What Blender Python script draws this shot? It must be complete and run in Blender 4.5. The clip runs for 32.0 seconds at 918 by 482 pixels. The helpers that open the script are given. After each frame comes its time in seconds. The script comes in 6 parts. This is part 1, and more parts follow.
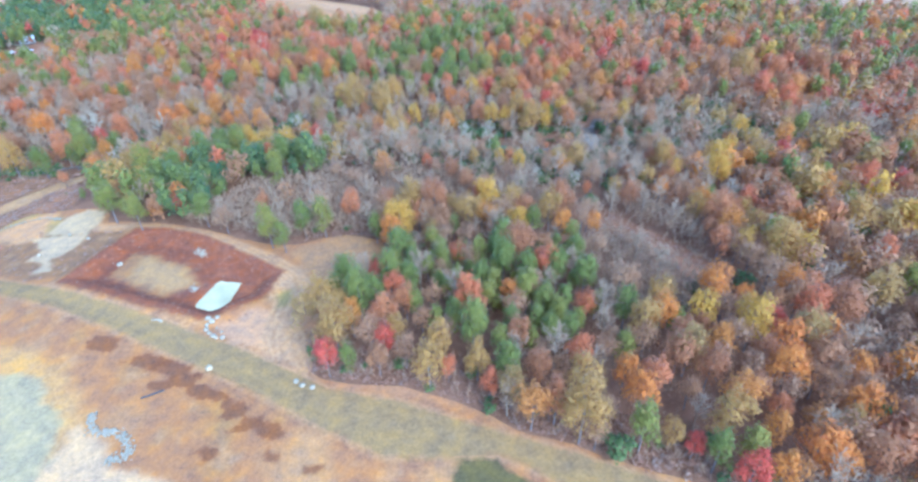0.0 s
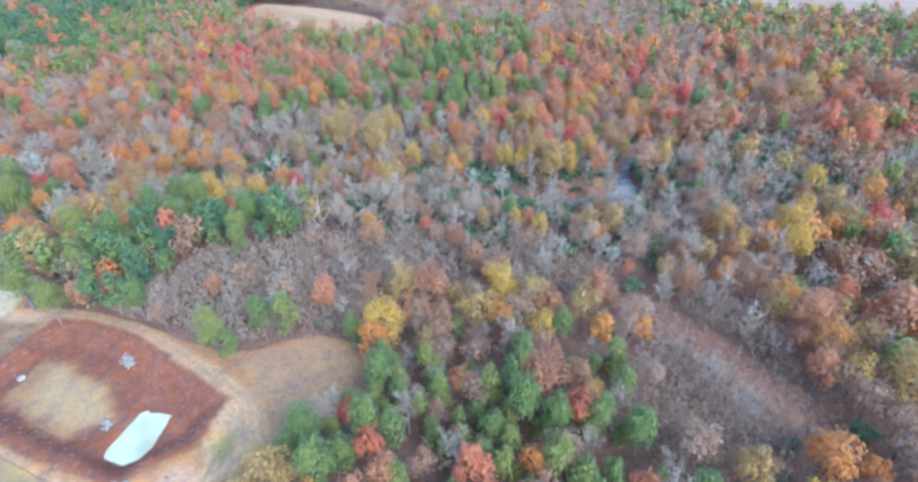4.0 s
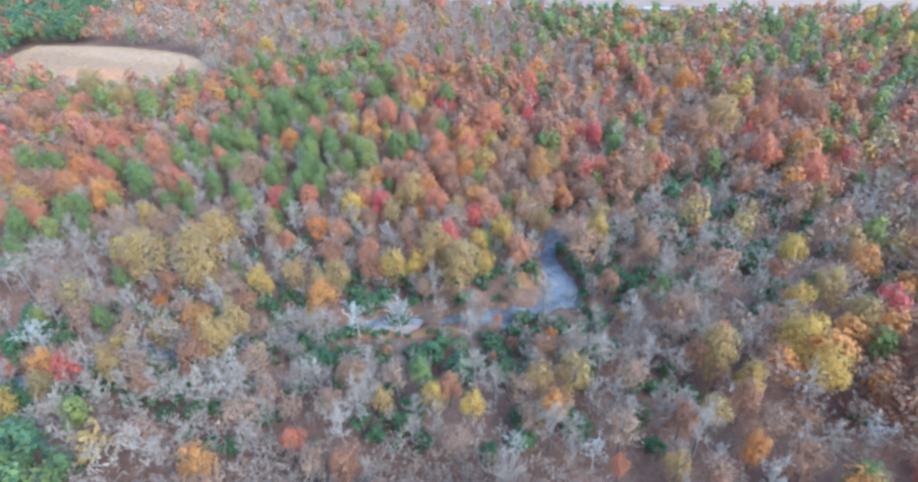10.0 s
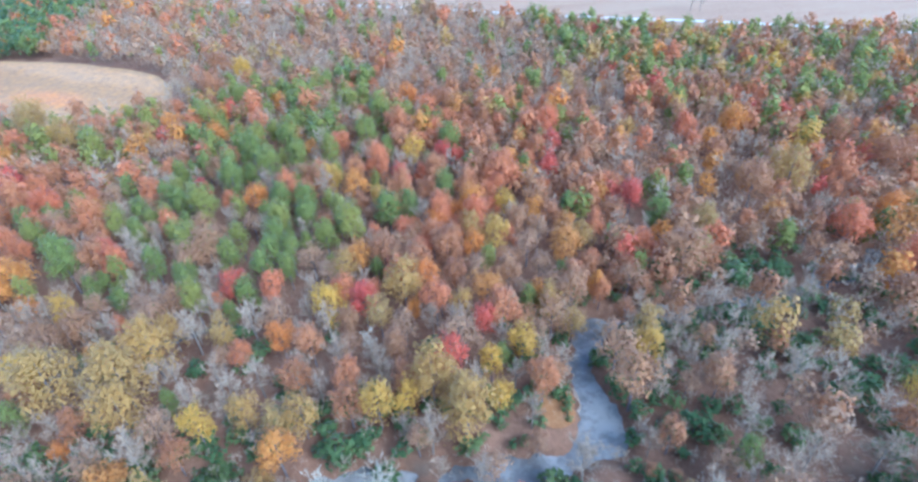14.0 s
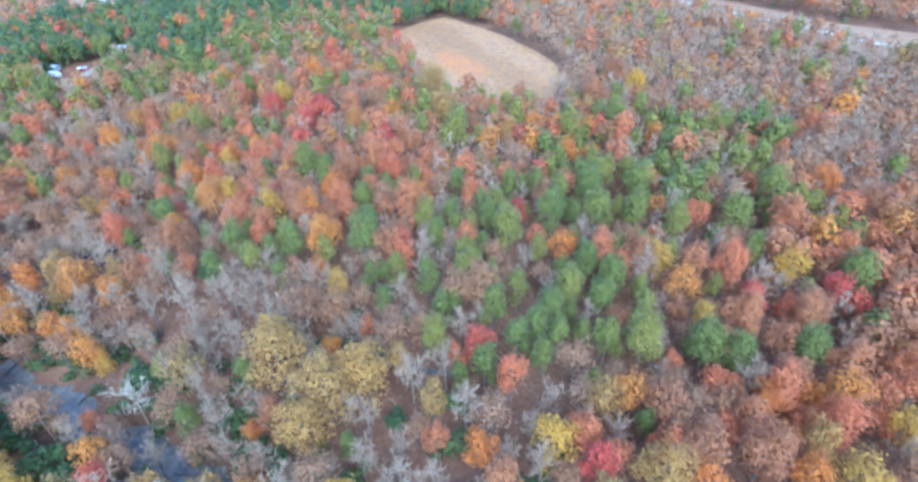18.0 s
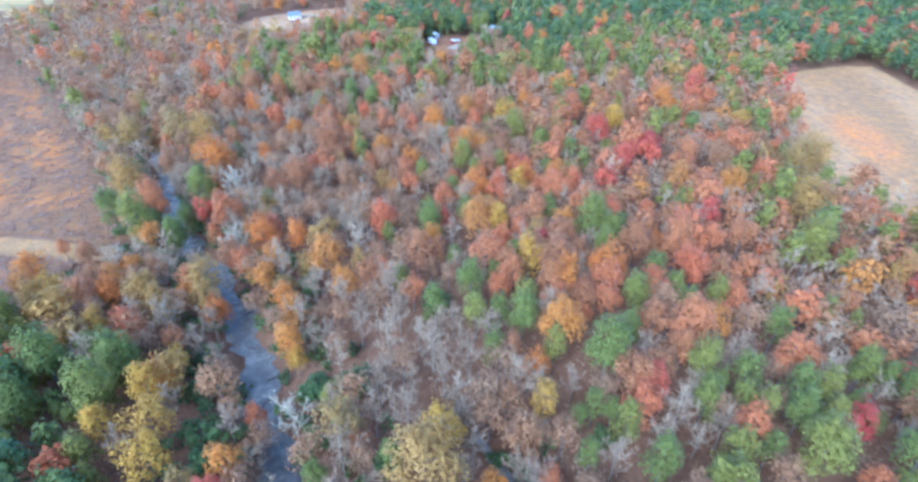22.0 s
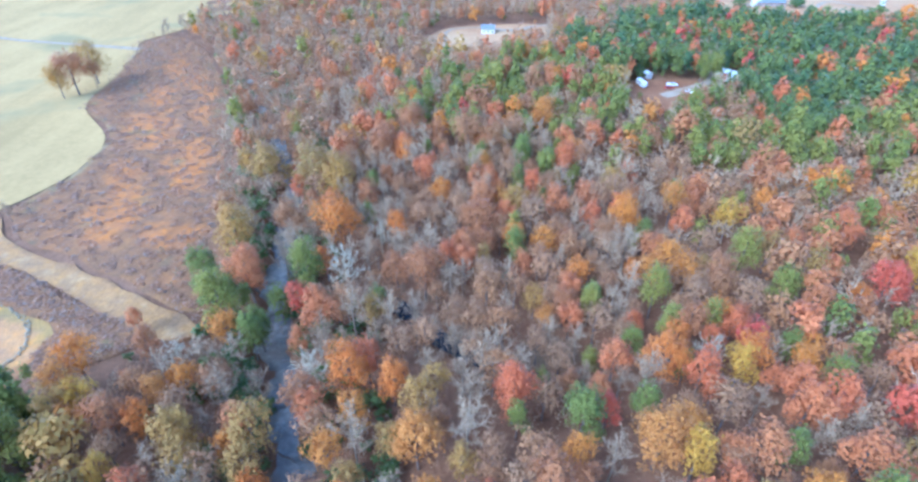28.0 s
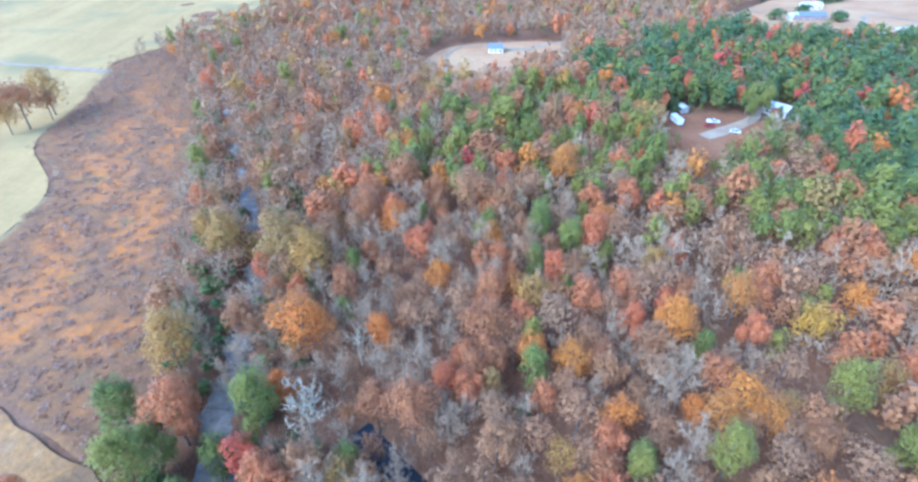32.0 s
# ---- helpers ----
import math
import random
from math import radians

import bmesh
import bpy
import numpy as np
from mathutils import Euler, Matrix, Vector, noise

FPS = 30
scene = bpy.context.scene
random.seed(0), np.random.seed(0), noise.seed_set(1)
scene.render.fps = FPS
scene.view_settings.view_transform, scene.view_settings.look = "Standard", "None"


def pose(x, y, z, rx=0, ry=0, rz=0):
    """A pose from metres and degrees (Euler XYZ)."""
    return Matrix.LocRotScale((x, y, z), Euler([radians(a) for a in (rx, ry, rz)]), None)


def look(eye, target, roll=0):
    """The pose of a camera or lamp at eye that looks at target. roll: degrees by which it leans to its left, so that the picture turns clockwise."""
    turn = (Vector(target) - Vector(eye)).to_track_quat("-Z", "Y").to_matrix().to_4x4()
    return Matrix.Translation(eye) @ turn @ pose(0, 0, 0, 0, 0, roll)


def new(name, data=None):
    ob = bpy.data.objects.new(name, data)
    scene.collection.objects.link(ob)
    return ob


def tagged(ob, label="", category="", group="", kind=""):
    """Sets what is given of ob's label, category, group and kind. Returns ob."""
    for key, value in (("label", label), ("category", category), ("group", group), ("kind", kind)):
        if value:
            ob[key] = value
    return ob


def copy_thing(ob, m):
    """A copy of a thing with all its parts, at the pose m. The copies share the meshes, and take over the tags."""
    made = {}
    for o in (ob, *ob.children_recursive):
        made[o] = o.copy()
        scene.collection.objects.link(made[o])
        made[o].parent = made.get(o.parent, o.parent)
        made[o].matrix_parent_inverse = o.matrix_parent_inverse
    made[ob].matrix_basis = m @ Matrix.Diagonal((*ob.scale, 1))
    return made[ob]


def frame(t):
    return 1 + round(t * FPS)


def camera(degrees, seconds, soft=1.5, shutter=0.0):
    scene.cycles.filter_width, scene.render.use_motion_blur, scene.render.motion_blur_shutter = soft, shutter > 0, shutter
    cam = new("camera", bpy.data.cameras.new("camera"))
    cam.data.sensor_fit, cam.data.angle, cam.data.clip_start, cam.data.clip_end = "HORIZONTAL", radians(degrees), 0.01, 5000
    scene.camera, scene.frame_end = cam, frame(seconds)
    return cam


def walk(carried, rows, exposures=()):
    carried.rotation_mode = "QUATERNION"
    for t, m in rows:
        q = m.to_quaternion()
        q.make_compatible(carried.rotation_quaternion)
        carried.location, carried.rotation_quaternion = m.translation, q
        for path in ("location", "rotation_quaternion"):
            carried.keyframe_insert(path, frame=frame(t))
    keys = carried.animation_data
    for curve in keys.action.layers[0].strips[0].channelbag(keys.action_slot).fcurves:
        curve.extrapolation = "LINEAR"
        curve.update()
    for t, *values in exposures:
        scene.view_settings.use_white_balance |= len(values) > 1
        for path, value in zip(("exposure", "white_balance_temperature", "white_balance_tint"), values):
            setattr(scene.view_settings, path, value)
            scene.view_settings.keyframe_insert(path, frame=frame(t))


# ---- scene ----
cam = camera(80.1, 32.0, 2.7, 0.5)
METRES, EYE, TILT, LEAN, TURN = 438.6, 120.0, 0.0, 0.0, 0.0
ROWS = [
    (0.0, 0.0, 0.0, 0.0, -1.12, -34.37, 1.64),
    (0.5, 0.0006, 0.0168, -0.0004, -1.01, -34.39, 1.68),
    (1.0, 0.0013, 0.0338, -0.0009, -0.91, -34.43, 1.72),
    (1.5, 0.0022, 0.0509, -0.0012, -0.83, -34.47, 1.8),
    (2.0, 0.0031, 0.0679, -0.0019, -0.7, -34.5, 1.86),
    (2.5, 0.004, 0.0849, -0.0023, -0.65, -34.53, 1.89),
    (3.0, 0.005, 0.102, -0.0031, -0.93, -34.56, 1.97),
    (3.5, 0.0057, 0.1189, -0.0035, -0.64, -34.59, 1.99),
    (5.5, 0.0067, 0.1868, -0.0051, 1.36, -34.73, 1.82),
    (6.0, 0.007, 0.2038, -0.0062, 0.57, -34.74, 1.84),
    (6.5, 0.0065, 0.2211, -0.0067, -3.26, -34.9, 1.91),
    (7.0, 0.0072, 0.2379, -0.0072, -8.02, -35.01, 2.17),
    (7.5, 0.0078, 0.2544, -0.0078, -13.35, -35.11, 2.39),
    (8.0, 0.0082, 0.2707, -0.0079, -14.77, -35.19, 2.41),
    (8.5, 0.0095, 0.2868, -0.0082, -15.14, -35.22, 2.37),
    (9.0, 0.012, 0.3026, -0.0086, -15.4, -35.24, 2.39),
    (9.5, 0.0148, 0.3182, -0.0087, -15.42, -35.29, 2.44),
    (10.0, 0.0176, 0.3341, -0.0092, -15.38, -35.32, 2.38),
    (10.5, 0.0211, 0.3498, -0.0095, -15.29, -35.35, 2.35),
    (11.0, 0.0241, 0.3659, -0.01, -15.28, -35.39, 2.27),
    (11.5, 0.0278, 0.3816, -0.0108, -15.24, -35.39, 2.27),
    (12.0, 0.0315, 0.3976, -0.0113, -15.23, -35.44, 2.21),
    (12.5, 0.0357, 0.4133, -0.0119, -15.2, -35.49, 2.2),
    (13.0, 0.0403, 0.4287, -0.0126, -15.17, -35.51, 2.27),
    (13.5, 0.0447, 0.4443, -0.0128, -15.3, -35.58, 2.26),
    (15.5, 0.0595, 0.5054, -0.0131, -5.08, -35.7, 1.95),
    (16.0, 0.064, 0.5205, -0.0134, 7.18, -35.56, 1.93),
    (16.5, 0.0675, 0.5361, -0.0147, 15.29, -35.37, 1.89),
    (17.0, 0.0689, 0.5517, -0.0153, 19.43, -35.35, 1.86),
    (17.5, 0.0686, 0.5667, -0.0168, 23.72, -35.18, 1.8),
    (18.0, 0.0668, 0.5813, -0.0172, 27.84, -35.13, 1.67),
    (18.5, 0.063, 0.5959, -0.0181, 31.97, -35.06, 1.52),
    (19.0, 0.0587, 0.6104, -0.0193, 37.19, -34.95, 1.39),
    (19.5, 0.0527, 0.6236, -0.0192, 42.56, -34.97, 1.18),
    (20.0, 0.0452, 0.6366, -0.0206, 48.58, -34.87, 0.92),
    (20.5, 0.0368, 0.6483, -0.0216, 53.57, -34.78, 0.66),
    (21.0, 0.0277, 0.6599, -0.0222, 57.88, -34.79, 0.53),
    (21.5, 0.0174, 0.6708, -0.0227, 61.82, -34.83, 0.39),
    (22.0, 0.0053, 0.6791, -0.0233, 66.23, -34.89, 0.13),
    (22.5, -0.0067, 0.6875, -0.024, 70.66, -34.91, -0.06),
    (23.0, -0.0189, 0.6945, -0.0243, 74.63, -34.96, -0.26),
    (23.5, -0.0323, 0.7007, -0.0249, 78.16, -35.03, -0.37),
    (24.0, -0.0455, 0.7068, -0.0257, 80.3, -35.01, -0.38),
    (24.5, -0.0593, 0.7111, -0.026, 81.82, -35.01, -0.45),
    (25.0, -0.0731, 0.7152, -0.0262, 83.4, -35.04, -0.37),
    (25.5, -0.0872, 0.7183, -0.0266, 84.75, -35.0, -0.37),
    (27.5, -0.1457, 0.7282, -0.0277, 86.64, -34.96, 0.07),
    (28.0, -0.1603, 0.7302, -0.028, 86.7, -34.92, 0.17),
    (28.5, -0.1748, 0.7317, -0.0285, 86.75, -34.84, 0.2),
    (29.0, -0.1893, 0.7334, -0.0287, 86.83, -34.81, 0.26),
    (29.5, -0.204, 0.7346, -0.0293, 86.92, -34.74, 0.27),
    (30.0, -0.2186, 0.7359, -0.0293, 87.01, -34.77, 0.34),
    (30.5, -0.2329, 0.737, -0.0292, 87.09, -34.8, 0.35),
    (31.0, -0.2474, 0.7379, -0.0296, 87.15, -34.78, 0.38),
    (31.5, -0.2621, 0.7387, -0.0298, 87.2, -34.79, 0.41),
    (32.0, -0.2767, 0.7397, -0.0299, 87.26, -34.8, 0.47),
]
EV, KELVIN, TINT = 1.82, 4030, 3.0
walk(cam, [(t, pose(0, 0, EYE, TILT, LEAN, TURN) @ pose(METRES * x, METRES * y, METRES * z, 90 + pitch, roll, yaw)) for t, x, y, z, yaw, pitch, roll in ROWS],
     exposures=[(0.0, EV, KELVIN, TINT), (32.0, EV, KELVIN, TINT)])

# ---- light ----
world = bpy.data.worlds.new("overcast_sky")
scene.world = world
world.use_nodes = True
sky = world.node_tree.nodes.new("ShaderNodeTexSky")
sky.sky_type, sky.sun_disc = "NISHITA", False
sky.sun_elevation, sky.sun_rotation = radians(38), radians(145)
sky.air_density, sky.dust_density, sky.ozone_density = 1.0, 1.2, 1.0
world.node_tree.links.new(sky.outputs[0], world.node_tree.nodes["Background"].inputs[0])
world.node_tree.nodes["Background"].inputs[1].default_value = 0.15
sun = new("sun", bpy.data.lights.new("sun", "SUN"))
sun.data.energy, sun.data.angle, sun.data.color = 1.4, radians(40), (1.0, 0.96, 0.90)
sun.matrix_basis = look((0, 0, 0), (-math.sin(radians(145)) * math.cos(radians(38)), -math.cos(radians(145)) * math.cos(radians(38)), -math.sin(radians(38))))

rng = np.random.default_rng(7)


# ---- materials ----
def nodes_of(name):
    m = bpy.data.materials.new(name)
    m.use_nodes = True
    nt = m.node_tree
    return m, nt, nt.nodes["Principled BSDF"], nt.nodes["Material Output"]


def ramp(nt, fac, stops):
    r = nt.nodes.new("ShaderNodeValToRGB")
    while len(r.color_ramp.elements) < len(stops):
        r.color_ramp.elements.new(0.5)
    for e, (p, c) in zip(r.color_ramp.elements, stops):
        e.position, e.color = p, (*c, 1)
    nt.links.new(fac, r.inputs[0])
    return r.outputs[0]


def noise_tex(nt, scale, detail=4.0, rough=0.6, space="Object"):
    co = nt.nodes.new("ShaderNodeTexCoord")
    n = nt.nodes.new("ShaderNodeTexNoise")
    n.inputs["Scale"].default_value, n.inputs["Detail"].default_value, n.inputs["Roughness"].default_value = scale, detail, rough
    nt.links.new(co.outputs[space], n.inputs["Vector"])
    return n.outputs[0]


def math_node(nt, op, a, b):
    n = nt.nodes.new("ShaderNodeMath")
    n.operation = op
    for i, v in enumerate((a, b)):
        if isinstance(v, (int, float)):
            n.inputs[i].default_value = v
        else:
            nt.links.new(v, n.inputs[i])
    return n.outputs[0]


def mix_rgb(nt, fac, a, b, blend="MIX"):
    n = nt.nodes.new("ShaderNodeMix")
    n.data_type, n.blend_type = "RGBA", blend
    for i, v in ((0, fac), (6, a), (7, b)):
        if isinstance(v, (int, float)):
            n.inputs[i].default_value = v
        elif isinstance(v, tuple):
            n.inputs[i].default_value = (*v, 1)
        else:
            nt.links.new(v, n.inputs[i])
    return n.outputs[2]


def bump(nt, bsdf, height, strength, distance):
    b = nt.nodes.new("ShaderNodeBump")
    b.inputs["Strength"].default_value, b.inputs["Distance"].default_value = strength, distance
    nt.links.new(height, b.inputs["Height"])
    nt.links.new(b.outputs[0], bsdf.inputs["Normal"])


def leaf_mat(name, stops, far, clear=0.3, spread=0.15, gloss=0.2):
    """Foliage: each tree takes its tone from the stops, each spray of leaves varies a little round it."""
    m, nt, bsdf, out = nodes_of(name)
    if far:
        a = nt.nodes.new("ShaderNodeAttribute")
        a.attribute_name = "tone"
        tone = a.outputs["Fac"]
    else:
        tone = nt.nodes.new("ShaderNodeObjectInfo").outputs["Random"]
    spray = nt.nodes.new("ShaderNodeNewGeometry").outputs["Random Per Island"]
    drift = math_node(nt, "MULTIPLY", math_node(nt, "SUBTRACT", noise_tex(nt, 0.16, 2.0), 0.5), 0.7)
    t2 = math_node(nt, "ADD", math_node(nt, "ADD", tone, drift), math_node(nt, "MULTIPLY", math_node(nt, "SUBTRACT", spray, 0.5), 0.14))
    col = ramp(nt, t2, stops)
    hsv = nt.nodes.new("ShaderNodeHueSaturation")
    nt.links.new(col, hsv.inputs["Color"])
    grain = noise_tex(nt, 0.55, 3.0)
    val = math_node(nt, "ADD", math_node(nt, "MULTIPLY", spray, spread), math_node(nt, "MULTIPLY", grain, 0.36))
    nt.links.new(math_node(nt, "ADD", val, 0.82 - spread / 2), hsv.inputs["Value"])
    nt.links.new(hsv.outputs[0], bsdf.inputs["Base Color"])
    bsdf.inputs["Roughness"].default_value = 0.6
    bsdf.inputs["Specular IOR Level"].default_value = gloss
    # sheen lays a pale veil over the crowns in place of distance haze
    bsdf.inputs["Sheen Weight"].default_value, bsdf.inputs["Sheen Roughness"].default_value = 0.2 + gloss * 0.5, 0.4
    tr = nt.nodes.new("ShaderNodeBsdfTranslucent")
    nt.links.new(hsv.outputs[0], tr.inputs[0])
    mx = nt.nodes.new("ShaderNodeMixShader")
    mx.inputs[0].default_value = clear
    nt.links.new(bsdf.outputs[0], mx.inputs[1])
    nt.links.new(tr.outputs[0], mx.inputs[2])
    nt.links.new(mx.outputs[0], out.inputs[0])
    return m


def ground_mat(name, stops, scale, fine=1.2, strength=0.5, depth=0.3, patches=None, stretch=None, rough=0.95):
    """Soil, grass or gravel: broad patches, finer mottling, relief."""
    m, nt, bsdf, out = nodes_of(name)
    broad, small = noise_tex(nt, scale, 8.0, 0.7), noise_tex(nt, fine, 5.0, 0.7)
    if stretch:
        w = nt.nodes.new("ShaderNodeTexNoise")
        co = nt.nodes.new("ShaderNodeTexCoord")
        mp = nt.nodes.new("ShaderNodeMapping")
        mp.inputs["Rotation"].default_value = (0, 0, radians(stretch[0]))
        mp.inputs["Scale"].default_value = (0.12, 1, 1)
        nt.links.new(co.outputs["Object"], mp.inputs["Vector"])
        nt.links.new(mp.outputs[0], w.inputs["Vector"])
        w.inputs["Scale"].default_value, w.inputs["Detail"].default_value = stretch[1], 5.0
        broad = math_node(nt, "ADD", math_node(nt, "MULTIPLY", broad, 1 - stretch[2]), math_node(nt, "MULTIPLY", w.outputs[0], stretch[2]))
    mixed = math_node(nt, "ADD", math_node(nt, "MULTIPLY", broad, 0.7), math_node(nt, "MULTIPLY", small, 0.3))
    col = ramp(nt, mixed, [(0.5 + (q - 0.5) * 0.62, c) for q, c in stops])
    if patches:
        mask = ramp(nt, noise_tex(nt, patches[0], 4.0, 0.6), [(patches[1], (0, 0, 0)), (patches[1] + 0.12, (1, 1, 1))])
        col = mix_rgb(nt, mask, col, patches[2])
    nt.links.new(col, bsdf.inputs["Base Color"])
    bsdf.inputs["Roughness"].default_value = rough
    bsdf.inputs["Specular IOR Level"].default_value = 0.15
    bump(nt, bsdf, small, strength, depth)
    return m


def plain_mat(name, c, rough=0.6, metal=0.0, var=0.15, scale=2.0, spec=0.4):
    m, nt, bsdf, out = nodes_of(name)
    n = noise_tex(nt, scale, 5.0)
    nt.links.new(ramp(nt, n, [(0.3, tuple(v * (1 - var) for v in c)), (0.7, tuple(min(1, v * (1 + var)) for v in c))]), bsdf.inputs["Base Color"])
    bsdf.inputs["Roughness"].default_value, bsdf.inputs["Metallic"].default_value = rough, metal
    bsdf.inputs["Specular IOR Level"].default_value = spec
    return m


TONES = {
    "pine": [(0.0, (0.11, 0.150, 0.050)), (0.35, (0.205, 0.208, 0.034)), (0.6, (0.25, 0.228, 0.032)), (1.0, (0.30, 0.25, 0.034))],
    "crimson": [(0.0, (0.43, 0.068, 0.045)), (0.35, (0.54, 0.09, 0.045)), (1.0, (0.56, 0.13, 0.05))],
    "salmon": [(0.0, (0.56, 0.158, 0.046)), (0.5, (0.55, 0.188, 0.054)), (1.0, (0.49, 0.205, 0.064))],
    "orange": [(0.0, (0.58, 0.185, 0.02)), (0.5, (0.61, 0.24, 0.02)), (1.0, (0.52, 0.225, 0.04))],
    "russet": [(0.0, (0.37, 0.150, 0.048)), (0.5, (0.43, 0.178, 0.058)), (1.0, (0.39, 0.195, 0.072))],
    "gold": [(0.0, (0.53, 0.29, 0.022)), (0.5, (0.60, 0.33, 0.02)), (1.0, (0.50, 0.275, 0.032))],
    "olive": [(0.0, (0.42, 0.232, 0.045)), (0.5, (0.47, 0.255, 0.044)), (1.0, (0.38, 0.228, 0.056))],
    "sparse": [(0.0, (0.44, 0.218, 0.085)), (0.5, (0.42, 0.236, 0.105)), (1.0, (0.45, 0.205, 0.065))],
    "bare": [(0.0, (0.36, 0.238, 0.128)), (0.5, (0.41, 0.272, 0.148)), (1.0, (0.45, 0.31, 0.172))],
    "white": [(0.0, (0.44, 0.345, 0.21)), (1.0, (0.51, 0.41, 0.265))],
    "shrub": [(0.0, (0.105, 0.145, 0.038)), (0.6, (0.14, 0.175, 0.043)), (1.0, (0.18, 0.195, 0.046))],
    "sapling": [(0.0, (0.33, 0.215, 0.115)), (0.6, (0.39, 0.255, 0.14)), (1.0, (0.42, 0.245, 0.11))],
    "brush": [(0.0, (0.29, 0.165, 0.10)), (0.5, (0.38, 0.19, 0.095)), (1.0, (0.30, 0.205, 0.14))],
}


def faded(c, k):
    """A greyer shade of a leaf colour, mixed by k towards its own grey."""
    g = 0.35 * c[0] + 0.5 * c[1] + 0.15 * c[2]
    return tuple(v + (g - v) * k for v in c)


TONES = {k: [(q, faded(c, 0.05)) for q, c in v] for k, v in TONES.items()}
TWIGGY = ("bare", "white", "sapling", "brush")
NEAR_TONES = dict(TONES, pine=TONES["pine"][1:])
NEAR_MAT = {k: leaf_mat(k + "_foliage", v, False, 0.15 if k in TWIGGY else 0.38, gloss=0.06 if k in TWIGGY else 0.2) for k, v in NEAR_TONES.items()}
FAR_MAT = {k: leaf_mat(k + "_foliage_far", v, True, 0.15 if k in TWIGGY else 0.38, gloss=0.06 if k in TWIGGY else 0.2) for k, v in TONES.items()}
BARK = plain_mat("bark", (0.19, 0.15, 0.125), 0.9, var=0.4, scale=3.0, spec=0.1)
GREY_BARK = plain_mat("grey_bark", (0.27, 0.205, 0.14), 0.9, var=0.3, scale=2.5, spec=0.1)
PALE_BARK = plain_mat("pale_bark", (0.44, 0.345, 0.215), 0.85, var=0.25, scale=2.0, spec=0.1)

LITTER = ground_mat("leaf_litter", [(0.3, (0.15, 0.075, 0.036)), (0.5, (0.225, 0.112, 0.055)), (0.7, (0.285, 0.15, 0.078))], 0.05, 0.8, 0.8, 0.5,
                    patches=(0.03, 0.59, (0.185, 0.125, 0.07)))
PALE_SOIL = ground_mat("pale_sand", [(0.3, (0.296, 0.198, 0.114)), (0.5, (0.367, 0.26, 0.161)), (0.7, (0.437, 0.329, 0.217))], 0.1, 1.0, 0.4, 0.2)
CUT_GRASS = ground_mat("red_brown_grass", [(0.3, (0.185, 0.08, 0.036)), (0.5, (0.25, 0.112, 0.05)), (0.7, (0.295, 0.145, 0.068))], 0.05, 0.6, 0.8, 0.4)
PASTURE = ground_mat("pale_green_field", [(0.35, (0.37, 0.232, 0.08)), (0.5, (0.45, 0.28, 0.098)), (0.65, (0.50, 0.316, 0.115))], 0.012, 0.3, 0.3, 0.2,
                     patches=(0.012, 0.54, (0.32, 0.228, 0.09)), stretch=(-20, 0.05, 0.55))
PLAIN_SOIL = ground_mat("ploughed_plain", [(0.3, (0.30, 0.165, 0.08)), (0.5, (0.37, 0.212, 0.108)), (0.7, (0.40, 0.25, 0.13))], 0.008, 0.3, 0.3, 0.2, stretch=(35, 0.06, 0.4))
YARD = ground_mat("pinkish_yard", [(0.3, (0.36, 0.19, 0.085)), (0.5, (0.45, 0.25, 0.115)), (0.7, (0.50, 0.31, 0.145))], 0.03, 0.5, 0.4, 0.2, patches=(0.02, 0.57, (0.40, 0.28, 0.15)))
WHITE_GRAVEL = ground_mat("white_gravel", [(0.3, (0.50, 0.41, 0.28)), (0.6, (0.63, 0.53, 0.38))], 0.2, 1.5, 0.4, 0.2)


def earth_mat(name, fine=1.3, strength=0.5, depth=0.2):
    """Open ground: its cover colour lies on the mesh, grain and small stains are added here."""
    m, nt, bsdf, out = nodes_of(name)
    a = nt.nodes.new("ShaderNodeAttribute")
    a.attribute_name = "cover"
    small, mid = noise_tex(nt, fine, 6.0, 0.72), noise_tex(nt, 0.22, 5.0, 0.65)
    hsv = nt.nodes.new("ShaderNodeHueSaturation")
    nt.links.new(a.outputs["Color"], hsv.inputs["Color"])
    v = math_node(nt, "ADD", math_node(nt, "MULTIPLY", small, 1.2), math_node(nt, "MULTIPLY", mid, 1.2))
    nt.links.new(math_node(nt, "ADD", v, -0.2), hsv.inputs["Value"])
    nt.links.new(math_node(nt, "ADD", math_node(nt, "MULTIPLY", mid, 0.4), 0.8), hsv.inputs["Saturation"])
    nt.links.new(hsv.outputs[0], bsdf.inputs["Base Color"])
    bsdf.inputs["Roughness"].default_value, bsdf.inputs["Specular IOR Level"].default_value = 0.95, 0.15
    bump(nt, bsdf, small, strength, depth)
    return m


EARTH = earth_mat("open_earth")
ROUGH_EARTH = earth_mat("rough_clay", 0.9, 0.9, 0.5)
GRASSY_EARTH = earth_mat("dry_grass_earth", 0.8, 0.8, 0.35)


